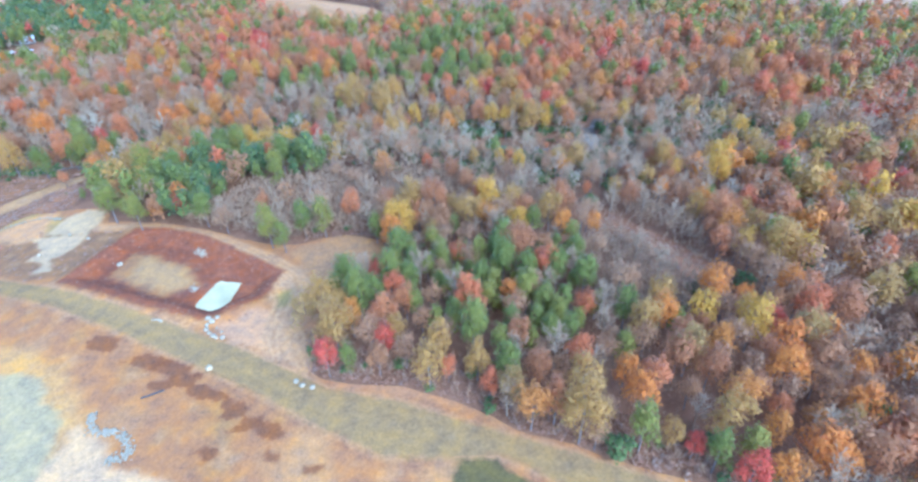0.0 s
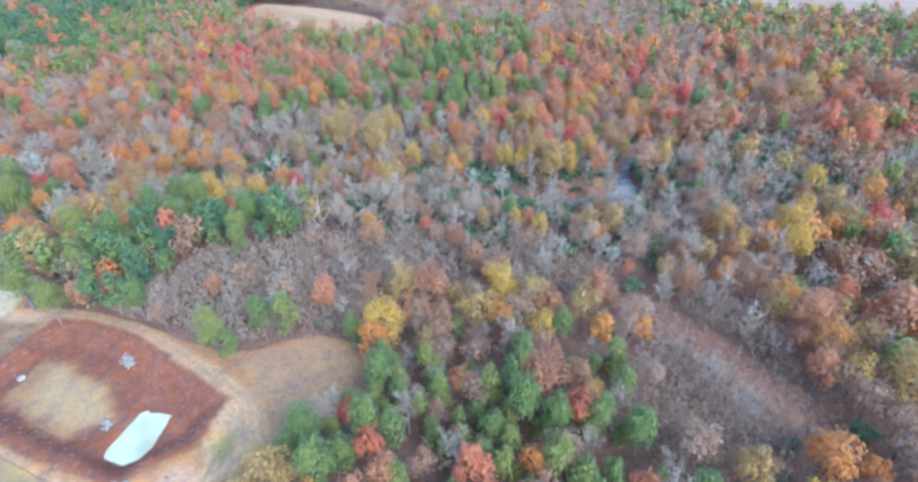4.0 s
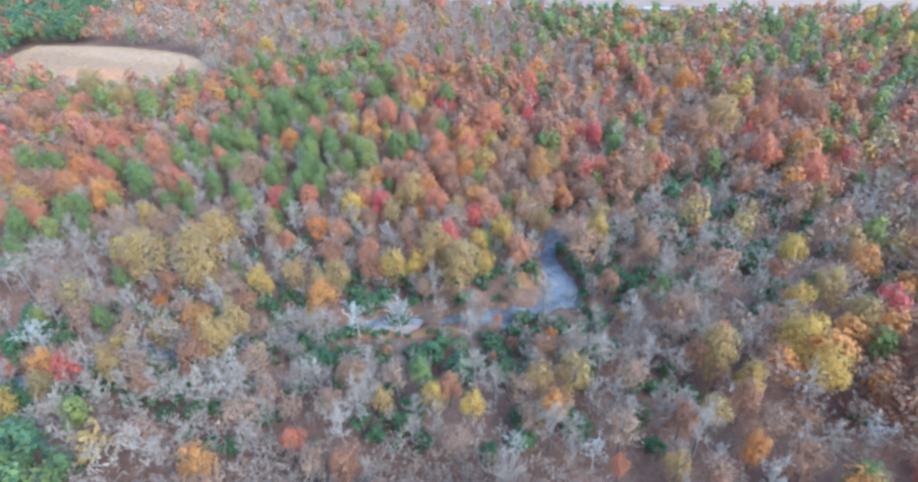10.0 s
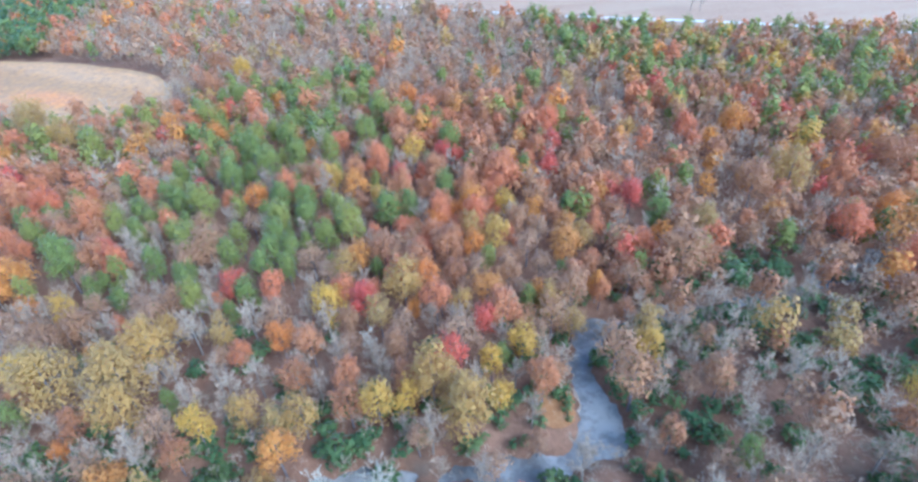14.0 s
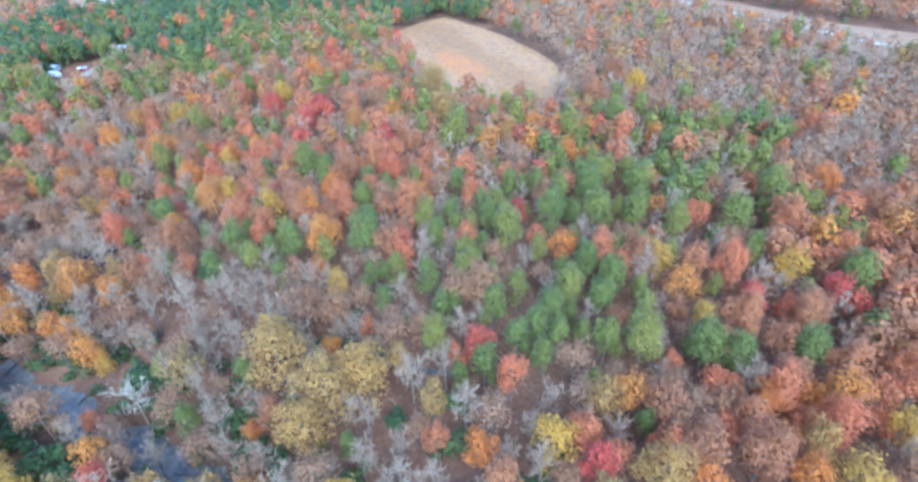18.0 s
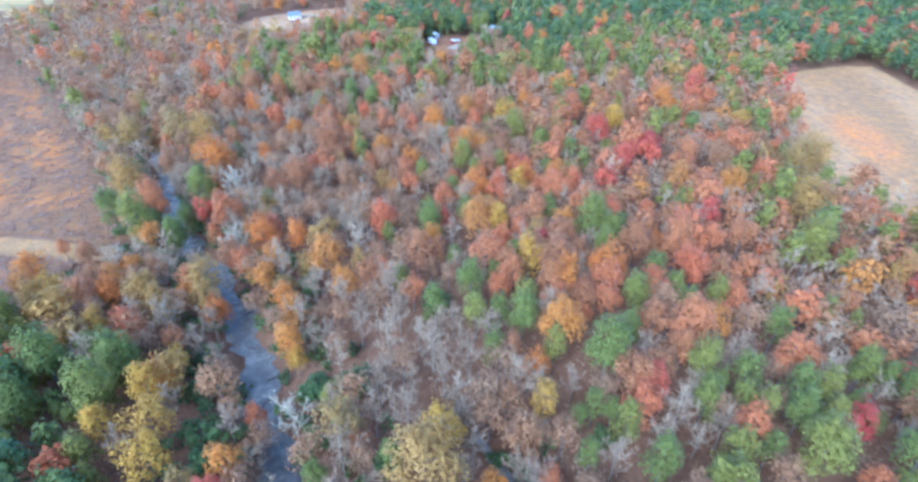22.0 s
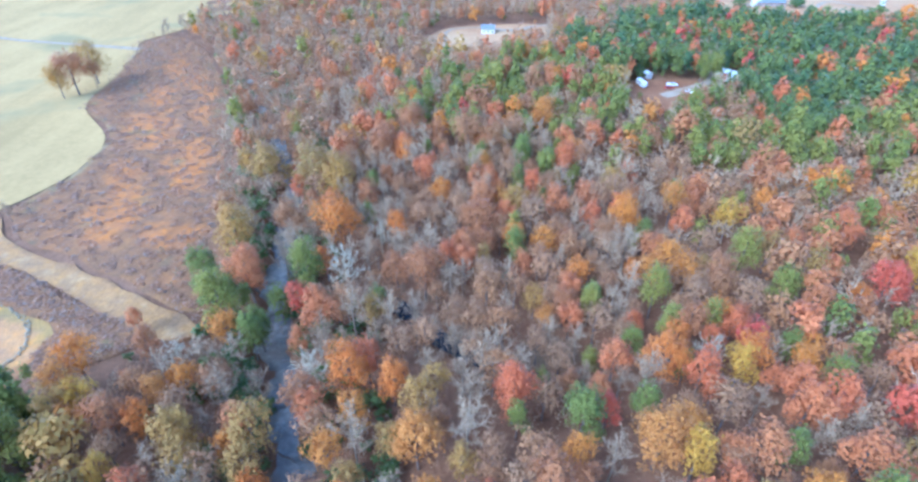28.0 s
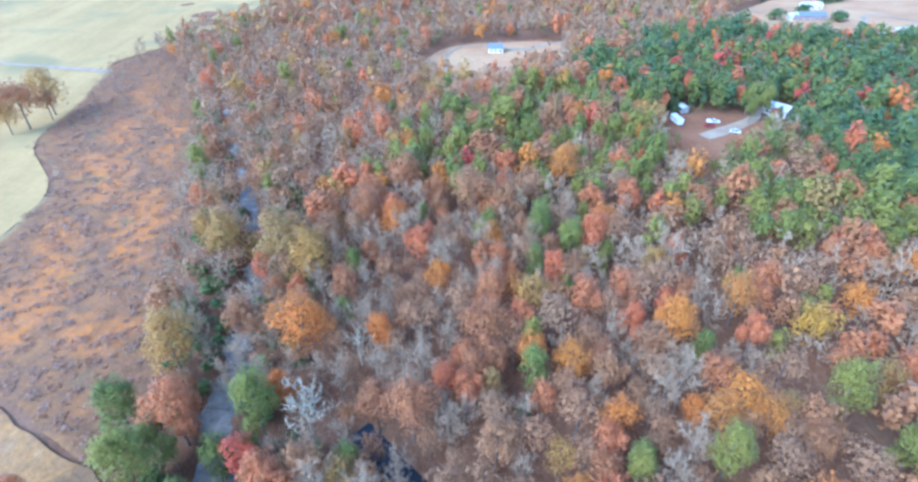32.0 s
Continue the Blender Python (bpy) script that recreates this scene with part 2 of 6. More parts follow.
def water_mat(name, deep, rough, sky_tint=0.0):
    """Still water; optional ruffled, silty stretches have pale sky reflection painted in."""
    m, nt, bsdf, out = nodes_of(name)
    n, small = noise_tex(nt, 0.08, 4.0), noise_tex(nt, 0.35, 5.0, 0.7)
    col = ramp(nt, n, [(0.35, deep), (0.7, tuple(v * 1.5 for v in deep))])
    if sky_tint:
        riffle = ramp(nt, math_node(nt, "ADD", math_node(nt, "MULTIPLY", n, 0.55), math_node(nt, "MULTIPLY", small, 0.45)), [(0.45, (0, 0, 0)), (0.60, (1, 1, 1))])
        col = mix_rgb(nt, math_node(nt, "MULTIPLY", riffle, sky_tint), col, (0.40, 0.335, 0.25))
        nt.links.new(math_node(nt, "ADD", math_node(nt, "MULTIPLY", riffle, 0.35), rough), bsdf.inputs["Roughness"])
    else:
        bsdf.inputs["Roughness"].default_value = rough
    nt.links.new(col, bsdf.inputs["Base Color"])
    bsdf.inputs["IOR"].default_value = 1.33
    bump(nt, bsdf, noise_tex(nt, 0.9, 3.0), 0.25, 0.12)
    return m


# river base colour is lifted to stand in for reflected pale sky
RIVER_WATER = water_mat("river_water", (0.15, 0.123, 0.092), 0.06, 0.55)
POOL_WATER = water_mat("dark_pool_water", (0.03, 0.034, 0.038), 0.05)
POND_WATER = water_mat("silty_pond_water", (0.41, 0.335, 0.165), 0.5)


# ---- plan ----
RIVER = [(-760, 60), (-640, 130), (-520, 172), (-450, 196), (-402, 214), (-356, 231), (-304, 254), (-271, 263), (-228, 266), (-204, 269), (-186, 273),
         (-165, 281), (-146, 285), (-120, 288), (-97, 288), (-72, 290), (-33, 286), (-6, 282), (31, 275), (52, 270), (71, 271), (78, 283), (77, 297),
         (89, 310), (116, 308), (150, 304), (200, 312), (280, 300), (420, 320)]
SLOUGH = [(-70, 334), (-58, 336), (-44, 338), (-30, 340), (-20, 344)]
OXBOW = [(-206, 303), (-196, 312), (-184, 322), (-177, 331), (-170, 342), (-166, 349)]
BASIN = [(-133, 191), (-120, 190), (-101, 182), (-62, 155), (-65, 140), (-82, 130), (-105, 138), (-143, 154)]
BASIN_BED = [(-126, 175), (-97, 161), (-92, 152), (-101, 144), (-128, 158)]
POND = [(-86, 154), (-77, 152), (-78, 131), (-91, 138)]
SITE = [(-230, 150), (-212, 180), (-192, 214), (-174, 212), (-162, 213), (-152, 209), (-147, 195), (-130, 193), (-106, 187), (-80, 178), (-67, 172), (-51, 180), (-33, 179),
        (-26, 168), (-29, 151), (-38, 146), (-48, 123), (-45, 107), (-37, 102), (-15, 99), (1, 93), (12, 85), (29, 78), (41, 72), (53, 69), (90, 50),
        (100, 20), (-230, 20), (-260, 90), (-250, 130)]
FIELD_N = [(-212, 599), (-204, 661), (-187, 655), (-142, 633), (-100, 597), (-64, 562), (-58, 510), (-68, 500), (-102, 496), (-133, 512), (-165, 545), (-206, 583)]
PLAIN = [(-150, 870), (-110, 815), (-17, 748), (43, 703), (100, 660), (145, 636), (213, 566), (263, 519), (309, 502), (396, 464), (540, 400), (900, 420), (800, 800), (420, 730), (330, 692), (230, 702), (134, 730), (61, 748), (40, 772), (-26, 812), (-100, 868)]
FIELD_W = [(-238, 120), (-250, 138), (-267, 152), (-292, 163), (-330, 160), (-351, 150), (-379, 121), (-437, 116), (-493, 107), (-520, 98), (-560, 123), (-605, 127), (-640, 172), (-800, 190), (-900, -250), (-238, -250)]
HEATH_LAND = [(-258, 157), (-240, 172), (-218, 214), (-191, 254), (-219, 254), (-252, 238), (-304, 226), (-374, 208), (-440, 182), (-500, 152), (-540, 118), (-520, 98),
              (-440, 116), (-381, 122), (-352, 150), (-330, 160), (-292, 163), (-267, 154)]
TRACK_W = [(-288, 118), (-263, 150), (-238, 170), (-212, 215), (-190, 256), (-183, 244), (-200, 216), (-224, 178), (-240, 148), (-262, 110)]
BRUSH_STRIP = [(-238, 152), (-224, 178), (-200, 216), (-186, 240), (-176, 232), (-174, 214), (-182, 211), (-192, 213), (-200, 196), (-212, 172), (-230, 150)]
PINE_GROVE = [(-151, 214), (-162, 216), (-156, 227), (-144, 233), (-132, 247), (-130, 258), (-119, 264), (-111, 258), (-104, 252), (-105, 232), (-118, 226), (-127, 222), (-136, 217)]
HOUSE_LAND = [(-468, 314), (-515, 328), (-526, 370), (-524, 418), (-482, 414), (-436, 378), (-422, 346), (-442, 318)]
LOT = [(-344, 419), (-362, 432), (-360, 472), (-344, 476), (-318, 454), (-312, 432)]
FAR_LAND = [(-478, 543), (-545, 536), (-600, 600), (-680, 700), (-620, 790), (-450, 700), (-470, 600)]
CUT = [(42, 194), (56, 200), (66, 184), (84, 160), (96, 130), (84, 126), (74, 150), (60, 170)]


def seg_dist(p, line, closed=False):
    """Distance of the points p (n, 2) from a line of places."""
    a = np.array(line, float)
    b = np.roll(a, -1, 0) if closed else a[1:]
    a = a if closed else a[:-1]
    best = np.full(len(p), 1e9)
    for s, e in zip(a, b):
        d = e - s
        k = np.clip(((p - s) @ d) / (d @ d), 0, 1)
        best = np.minimum(best, np.hypot(*(p - s - k[:, None] * d).T))
    return best


def inside(p, poly):
    x, y = p[:, 0], p[:, 1]
    res = np.zeros(len(p), bool)
    q = np.array(poly, float)
    for (x0, y0), (x1, y1) in zip(q, np.roll(q, -1, 0)):
        if y0 != y1:
            c = ((y0 > y) != (y1 > y)) & (x < (x1 - x0) * (y - y0) / (y1 - y0) + x0)
            res ^= c
    return res


def smooth(v, lo, hi):
    k = np.clip((v - lo) / (hi - lo), 0, 1)
    return k * k * (3 - 2 * k)


RELIEF_A = [(-100, 150, 4), (-20, 94, 5), (40, 70, 5), (-150, 110, 4), (60, 150, 3), (0, 210, 0), (100, 230, -3), (-60, 240, -2), (-150, 215, 0), (-200, 200, -3),
            (-240, 160, -6), (-340, 150, -8), (-440, 115, -8), (-600, 120, -8), (-320, 220, -6), (-200, 330, -4), (-60, 330, -3), (60, 340, -2)]
RELIEF_B = [(160, 340, -2), (-100, 400, 3), (50, 450, 4), (200, 450, 4), (-350, 440, 8), (-300, 350, 2), (-480, 350, -1), (-520, 600, 6), (-100, 560, 8), (300, 520, 6),
            (100, 700, 6), (-300, 600, 8), (500, 400, 4), (0, 0, 6), (-600, 300, -2), (-600, 800, 6), (-400, -200, -8), (300, 100, 4)]
RELIEF = np.array(RELIEF_A + RELIEF_B, float)


def height(p):
    """Height of the ground at the places p (n, 2)."""
    p = np.atleast_2d(np.asarray(p, float))
    w = 1 / (((p[:, None, :] - RELIEF[None, :, :2]) ** 2).sum(2) + 900.0) ** 1.6
    z = (w * RELIEF[:, 2]).sum(1) / w.sum(1)
    d = seg_dist(p, RIVER)
    z = z + (np.minimum(z, -5.0) - z) * (1 - smooth(d, 12, 45))
    w = np.interp(p[:, 0], [-420, -345, -318, -290, -110, -60, 0, 30, 55, 78, 95, 130], [0.2, 0.8, 3.0, 3.6, 4.2, 4.0, 2.4, 2.2, 3.8, 4.2, 2.8, 2.6])
    w = w + 1.6 * np.sin(p[:, 0] * 0.21 + p[:, 1] * 0.13) + 0.9 * np.sin(p[:, 0] * 0.53 - p[:, 1] * 0.31) + 0.8 * np.sin(p[:, 0] * 1.13 + p[:, 1] * 0.9)
    z = z + (-10.0 - z) * (1 - smooth(d - w, -2.5, 4.0))
    d = seg_dist(p, OXBOW)
    z = z + (np.minimum(z, -5.2) - z) * (1 - smooth(d, 8, 25))
    z = z + (-9.0 - z) * (1 - smooth(d, 1.4, 5.0))
    d = seg_dist(p, SLOUGH)
    z = z + (np.minimum(z, -4.6) - z) * (1 - smooth(d, 3.0, 14))
    near = (np.abs(p[:, 0] + 100) < 60) & (np.abs(p[:, 1] - 155) < 50)
    if near.any():
        q = p[near]
        d, i = seg_dist(q, BASIN, True), inside(q, BASIN)
        z[near] = z[near] + np.where(i, 0.8 - 3.0 * smooth(d, 1.5, 9.0), 0.8 * (1 - smooth(d, 0, 5)))
        z[near] -= np.where(inside(q, POND), 0.9 * smooth(seg_dist(q, POND, True), 0.0, 2.0), 0)
    return z


def ground_z(x, y):
    return float(height([(x, y)])[0])


def mesh_of(name, verts, faces, material, tone=None):
    """A mesh from arrays: verts (n, 3), faces (m, k)."""
    verts, faces = np.ascontiguousarray(verts, np.float32), np.ascontiguousarray(faces, np.int32)
    me = bpy.data.meshes.new(name)
    n, k = faces.shape
    me.vertices.add(len(verts))
    me.vertices.foreach_set("co", verts.ravel())
    me.loops.add(n * k)
    me.loops.foreach_set("vertex_index", faces.ravel())
    me.polygons.add(n)
    me.polygons.foreach_set("loop_start", np.arange(0, n * k, k, dtype=np.int32))
    if tone is not None:
        at = me.attributes.new("tone", "FLOAT", "POINT")
        at.data.foreach_set("value", np.ascontiguousarray(tone, np.float32))
    me.update(calc_edges=True)
    me.materials.append(material)
    return me


def rounded(line, times=2, closed=True):
    p = np.array(line, float)
    for _ in range(times):
        q = np.roll(p, -1, 0) if closed else p[1:]
        a = p if closed else p[:-1]
        r = np.empty((2 * len(a), 2))
        r[0::2], r[1::2] = a * 0.75 + q * 0.25, a * 0.25 + q * 0.75
        p = r if closed else np.vstack([p[:1], r, p[-1:]])
    return p


def ragged(line, amount, size, seed=0):
    """An outline with finer, uneven steps."""
    out = []
    for a, b in zip(line, np.roll(line, -1, 0)):
        n = max(1, int(np.hypot(*(b - a)) / size))
        for i in range(n):
            c = a + (b - a) * i / n
            v = noise.noise_vector((c[0] * 0.37 / size, c[1] * 0.37 / size, seed))
            w = noise.noise_vector((c[0] * 0.08 / size, c[1] * 0.08 / size, seed + 9))
            out.append((c[0] + amount * (v[0] + 1.5 * w[0]), c[1] + amount * (v[1] + 1.5 * w[1])))
    return np.array(out)


from mathutils.geometry import delaunay_2d_cdt


def sheet(name, outline, step, material, lift, label, category, flat=None, skip=None, cover=None):
    """A patch of land with its own edge, laid on the relief."""
    o = np.array(outline, float)
    lo, hi = o.min(0), o.max(0)
    gx, gy = np.meshgrid(np.arange(lo[0], hi[0], step), np.arange(lo[1], hi[1], step))
    g = np.stack([gx.ravel(), gy.ravel()], 1)
    g = g + rng.uniform(-0.2, 0.2, g.shape) * step
    g = g[inside(g, o)]
    g = g[seg_dist(g, o, True) > step * 0.4]
    pts = np.vstack([o, g])
    n = len(o)
    v, e, f, *_ = delaunay_2d_cdt([Vector(p) for p in pts], [(i, (i + 1) % n) for i in range(n)], [], 1, 1e-4)
    v2 = np.array([tuple(p) for p in v])
    z = height(v2) + lift if flat is None else np.full(len(v2), flat)
    f = [t if (v2[t[1]][0] - v2[t[0]][0]) * (v2[t[2]][1] - v2[t[0]][1]) - (v2[t[1]][1] - v2[t[0]][1]) * (v2[t[2]][0] - v2[t[0]][0]) > 0 else t[::-1] for t in f]
    f = np.array(f)
    if skip:
        mid = v2[f].mean(1)
        f = f[~(inside(mid, skip) & (seg_dist(mid, skip, True) > 2.5))]
    me = mesh_of(name, np.column_stack([v2, z]), f, material)
    if cover:
        at = me.attributes.new("cover", "FLOAT_COLOR", "POINT")
        at.data.foreach_set("color", np.column_stack([cover(v2), np.ones(len(v2))]).astype(np.float32).ravel())
    me.polygons.foreach_set("use_smooth", np.ones(len(me.polygons), bool))
    return tagged(new(name, me), label, category, kind="structure")


def band(line, width, closed=False):
    """Outline of a strip along a line; width: one number or one per place."""
    p = rounded(line, 2, False)
    w = np.interp(np.linspace(0, 1, len(p)), np.linspace(0, 1, np.size(width)), np.atleast_1d(width)) / 2
    d = np.gradient(p, axis=0)
    d /= np.hypot(*d.T)[:, None]
    nrm = np.stack([-d[:, 1], d[:, 0]], 1)
    return np.vstack([p + nrm * w[:, None], (p - nrm * w[:, None])[::-1]])


# ---- ground ----
def build_ground():
    def grid(x0, x1, y0, y1, s):
        gx, gy = np.meshgrid(np.arange(x0, x1, s), np.arange(y0, y1, s))
        return np.stack([gx.ravel(), gy.ravel()], 1) + rng.uniform(-0.15, 0.15, (gx.size, 2)) * s
    coarse = grid(-900, 800, -300, 1150, 14)
    site = grid(-176, -30, 70, 200, 2.2)
    river = grid(-560, 330, 100, 360, 2.6)
    river = river[np.minimum(np.minimum(seg_dist(river, RIVER), seg_dist(river, OXBOW)), seg_dist(river, SLOUGH)) < 15]
    coarse = coarse[np.minimum(np.minimum(seg_dist(coarse, RIVER), seg_dist(coarse, OXBOW)), seg_dist(coarse, SLOUGH)) > 16]
    coarse = coarse[~((coarse[:, 0] > -178) & (coarse[:, 0] < -28) & (coarse[:, 1] > 68) & (coarse[:, 1] < 202))]
    ring = [(r * math.cos(a), r * math.sin(a)) for r in (1800, 3000, 4800) for a in np.linspace(0, 2 * math.pi, 24, endpoint=False)]
    pts = np.vstack([coarse, site, river, ring])
    v, e, f, *_ = delaunay_2d_cdt([Vector(p) for p in pts], [], [], 0, 1e-4)
    v2 = np.array([tuple(p) for p in v])
    f = np.array([t if (v2[t[1]][0] - v2[t[0]][0]) * (v2[t[2]][1] - v2[t[0]][1]) - (v2[t[1]][1] - v2[t[0]][1]) * (v2[t[2]][0] - v2[t[0]][0]) > 0 else t[::-1] for t in f])
    me = mesh_of("ground", np.column_stack([v2, height(v2)]), f, LITTER)
    me.polygons.foreach_set("use_smooth", np.ones(len(me.polygons), bool))
    tagged(new("ground", me), "woodland floor covered in brown fallen leaves", "ground", kind="structure")


build_ground()
sheet("river_water", band(RIVER, 19), 6, RIVER_WATER, 0, "narrow dark creek reflecting a pale sky", "water", flat=-8.0)
sheet("oxbow_water", band(OXBOW, [8, 10, 12, 12, 10, 7]), 4, POOL_WATER, 0, "small dark oxbow pool among bare trees", "water", flat=-7.4)
sheet("slough_water", ragged(band(SLOUGH, [1.5, 2.5, 3, 2.5, 1.5]), 0.8, 2, 71), 3, RIVER_WATER, 0, "shallow pale backwater among bare trees", "water", flat=-4.45)
ROAD_EDGE = [(-225, 180), (-168.6, 160.3), (-131.9, 147.3), (-94.7, 131), (-64.2, 116.4), (-36.8, 100), (-14.3, 94.1), (-5, 90), (14.9, 82.3), (34.2, 74.4), (43.6, 69.8), (80, 50),
             (70, 40), (26.4, 66), (16, 73.5), (7.5, 78), (-2.3, 77.5), (-19.1, 78), (-34.3, 86), (-63.6, 103.9), (-95.6, 120.5), (-133.7, 139.7), (-160.9, 149.8), (-222, 170)]
ROAD_LINE = [(-200, 170), (-165, 155), (-133, 143.5), (-95, 126), (-64, 110), (-36, 93), (-17, 86.5), (-3, 84), (12, 79), (30, 71)]
TRACK_LINE = [(-150, 195), (-132, 194), (-102, 183), (-77, 167), (-60, 152), (-54, 138), (-54, 122), (-47, 106)]
CLEARING = [(-64, 169), (-50, 180), (-35, 180), (-28, 167), (-33, 154), (-38, 142), (-46, 136), (-50, 150)]
PAD = [(-180, 118), (-134, 111), (-120.5, 109), (-112, 99), (-105.5, 93), (-102, 84), (-103, 70), (-110, 55), (-180, 45)]
SPOIL = [(-77, 128), (-66, 136), (-58, 134), (-52, 118), (-48, 106), (-60, 110), (-72, 120)]
WHITE_SPILL = [(-176, 190), (-152, 191), (-152, 180), (-157, 172), (-151, 163), (-158, 163), (-158, 169), (-167, 173), (-166, 180)]
ROUGH_LAND = [(-190, 196), (-152, 193), (-140, 197), (-134, 180), (-144, 158), (-160, 158), (-185, 172), (-205, 195)]
MULCH_SPOTS = [(-109, 121.4, 6, 3, -20), (-91, 113.5, 8, 2.6, -12), (-84, 110.5, 7.5, 3.2, -25), (-80, 105, 7, 2.4, 8), (-70.4, 101, 6.5, 2.6, -20), (-60.5, 95, 4.2, 3.2, -40), (-55, 89.5, 5, 2.4, 5), (-50, 87.5, 4.5, 3, -35),
               (-63.3, 81.6, 2.6, 1.8, -20), (-47, 80, 2, 1.4, 0), (-36, 76, 2.5, 1.4, 0)]


def wobble(p, size, seed):
    """Smooth noise in -1 to 1 at places (n, 2)."""
    return np.array([noise.noise((x / size, y / size, seed)) + 0.5 * noise.noise((x * 2.3 / size, y * 2.3 / size, seed + 5)) for x, y in p])


def land_colour(p):
    """Colour of the ground cover on the site: soils, gravel, clay, silt, dead grass, with soft and broken edges."""
    w1, w2, w3 = wobble(p, 26, 1), wobble(p, 7, 2), wobble(p, 2.6, 3)
    n = len(p)
    c = np.tile((0.40, 0.255, 0.15), (n, 1))

    def lay(mask, colour):
        nonlocal c
        m = np.clip(mask, 0, 1)[:, None]
        c = c * (1 - m) + np.array(colour) * m

    def zone(poly, colour, soft=1.2, ragged_by=1.2, strength=1.0):
        d = seg_dist(p, poly, True) * np.where(inside(p, poly), 1, -1)
        lay(smooth(d + ragged_by * (w2 + w3 * 0.7), -soft, soft) * strength, colour)

    lay(smooth(w1, 0.05, 0.6), (0.46, 0.33, 0.20))
    lay(smooth(-w1 + 0.4 * w2, 0.1, 0.8) * 0.7, (0.42, 0.31, 0.14))
    lay(smooth(w2 + 0.5 * w3, 0.15, 0.8) * 0.55, (0.52, 0.40, 0.28))
    lay(smooth(w3 - 0.4 * w1, 0.25, 0.8) * 0.5, (0.30, 0.18, 0.10))
    zone(ROUGH_LAND, (0.26, 0.195, 0.14), 3, 3, 0.85)
    lay(smooth(w3 + w2, 0.2, 0.9) * inside(p, ROUGH_LAND) * 0.6, (0.38, 0.30, 0.21))
    zone([(-212, 180), (-192, 214), (-172, 206), (-156, 196), (-160, 190), (-185, 192)], (0.40, 0.38, 0.20), 3, 2, 0.7)
    yellow = [(-175, 128), (-134, 122), (-118, 113), (-108, 102), (-100, 94), (-96, 88), (-100, 76), (-175, 76)]
    zone(yellow, (0.58, 0.43, 0.20), 3.5, 2.5, 0.8)
    zone([(-101, 92), (-92, 87), (-84, 79), (-66, 73), (-60, 60), (-106, 60), (-104, 74), (-101, 84)], (0.60, 0.51, 0.38), 1.5, 1.5)
    zone(PAD, (0.43, 0.43, 0.325), 1.2, 1.4)
    streak = np.sin((p[:, 0] * 0.55 + p[:, 1] * 0.83) * 1.5 + 2 * w2) * inside(p, PAD)
    lay(smooth(streak + 0.5 * w3, 0.35, 1.2) * 0.5, (0.49, 0.48, 0.385))
    lay(smooth(-streak + 0.5 * w3, 0.6, 1.2) * 0.4, (0.34, 0.35, 0.26))
    zone(SPOIL, (0.54, 0.41, 0.31), 2.5, 2.0, 0.9)
    d = seg_dist(p, TRACK_LINE)
    width = np.interp(p[:, 1], [100, 120, 140, 155, 170, 185, 195], [5, 7, 8, 7, 4.5, 3.5, 3])
    on = smooth(width - d + 1.0 * w2, -1.2, 1.2)
    lay(on * 0.9, (0.50, 0.385, 0.27))
    lay(on * smooth(np.sin(d * 2.9 + 1.6 * w2) + 0.4 * w3, 0.35, 1.0) * 0.6, (0.57, 0.47, 0.35))
    lay(on * smooth(-np.sin(d * 2.9 + 1.6 * w2) + 0.4 * w3, 0.5, 1.1) * 0.5, (0.31, 0.225, 0.15))
    r = np.hypot(p[:, 0] + 61, p[:, 1] - 121)
    lay(smooth(np.sin(r * 2.2 + 2.5 * w2), 0.4, 1) * smooth(13 - r, 0, 5) * 0.4, (0.56, 0.45, 0.35))
    zone(CLEARING, (0.41, 0.31, 0.21), 3.0, 2.5, 0.9)
    lay(smooth(w2 + w3, 0.1, 0.9) * inside(p, CLEARING) * 0.45, (0.38, 0.29, 0.20))
    zone([(-61, 143), (-57, 146), (-56, 138), (-60, 135)], (0.27, 0.28, 0.13), 1.5, 1.0, 0.8)
    # basin
    zone(BASIN, (0.26, 0.125, 0.088), 0.9, 0.9)
    bas = inside(p, BASIN)
    lay(bas * smooth(w2 + w3, 0.0, 0.9) * 0.5, (0.36, 0.20, 0.145))
    lay(bas * smooth(-w2 + w3, 0.3, 1.0) * 0.6, (0.19, 0.095, 0.07))
    rim = np.abs(seg_dist(p, BASIN, True) - 5.0)
    lay(bas * smooth(1.6 - rim + w3, 0, 1.5) * 0.35, (0.17, 0.085, 0.06))
    zone(BASIN_BED, (0.34, 0.24, 0.155), 2.2, 1.8)
    zone([(-120, 171), (-100, 161), (-95, 153), (-102, 148), (-120, 158)], (0.42, 0.34, 0.22), 2.5, 2.0)
    # road
    zone(ROAD_EDGE, (0.315, 0.27, 0.165), 0.8, 0.5)
    dr, road = seg_dist(p, ROAD_LINE), inside(p, ROAD_EDGE)
    lay(road * smooth(np.sin(dr * 2.1 + 0.8 * w1) + 0.3 * w3, 0.3, 1.1) * 0.45, (0.37, 0.32, 0.21))
    lay(road * smooth(-np.sin(dr * 2.1 + 0.8 * w1) + 0.3 * w3, 0.6, 1.2) * 0.35, (0.26, 0.22, 0.13))
    edge = seg_dist(p, ROAD_EDGE, True)
    lay((~road) * smooth(2.2 - edge + 1.2 * w2, 0, 1.5) * 0.55, (0.50, 0.38, 0.27))
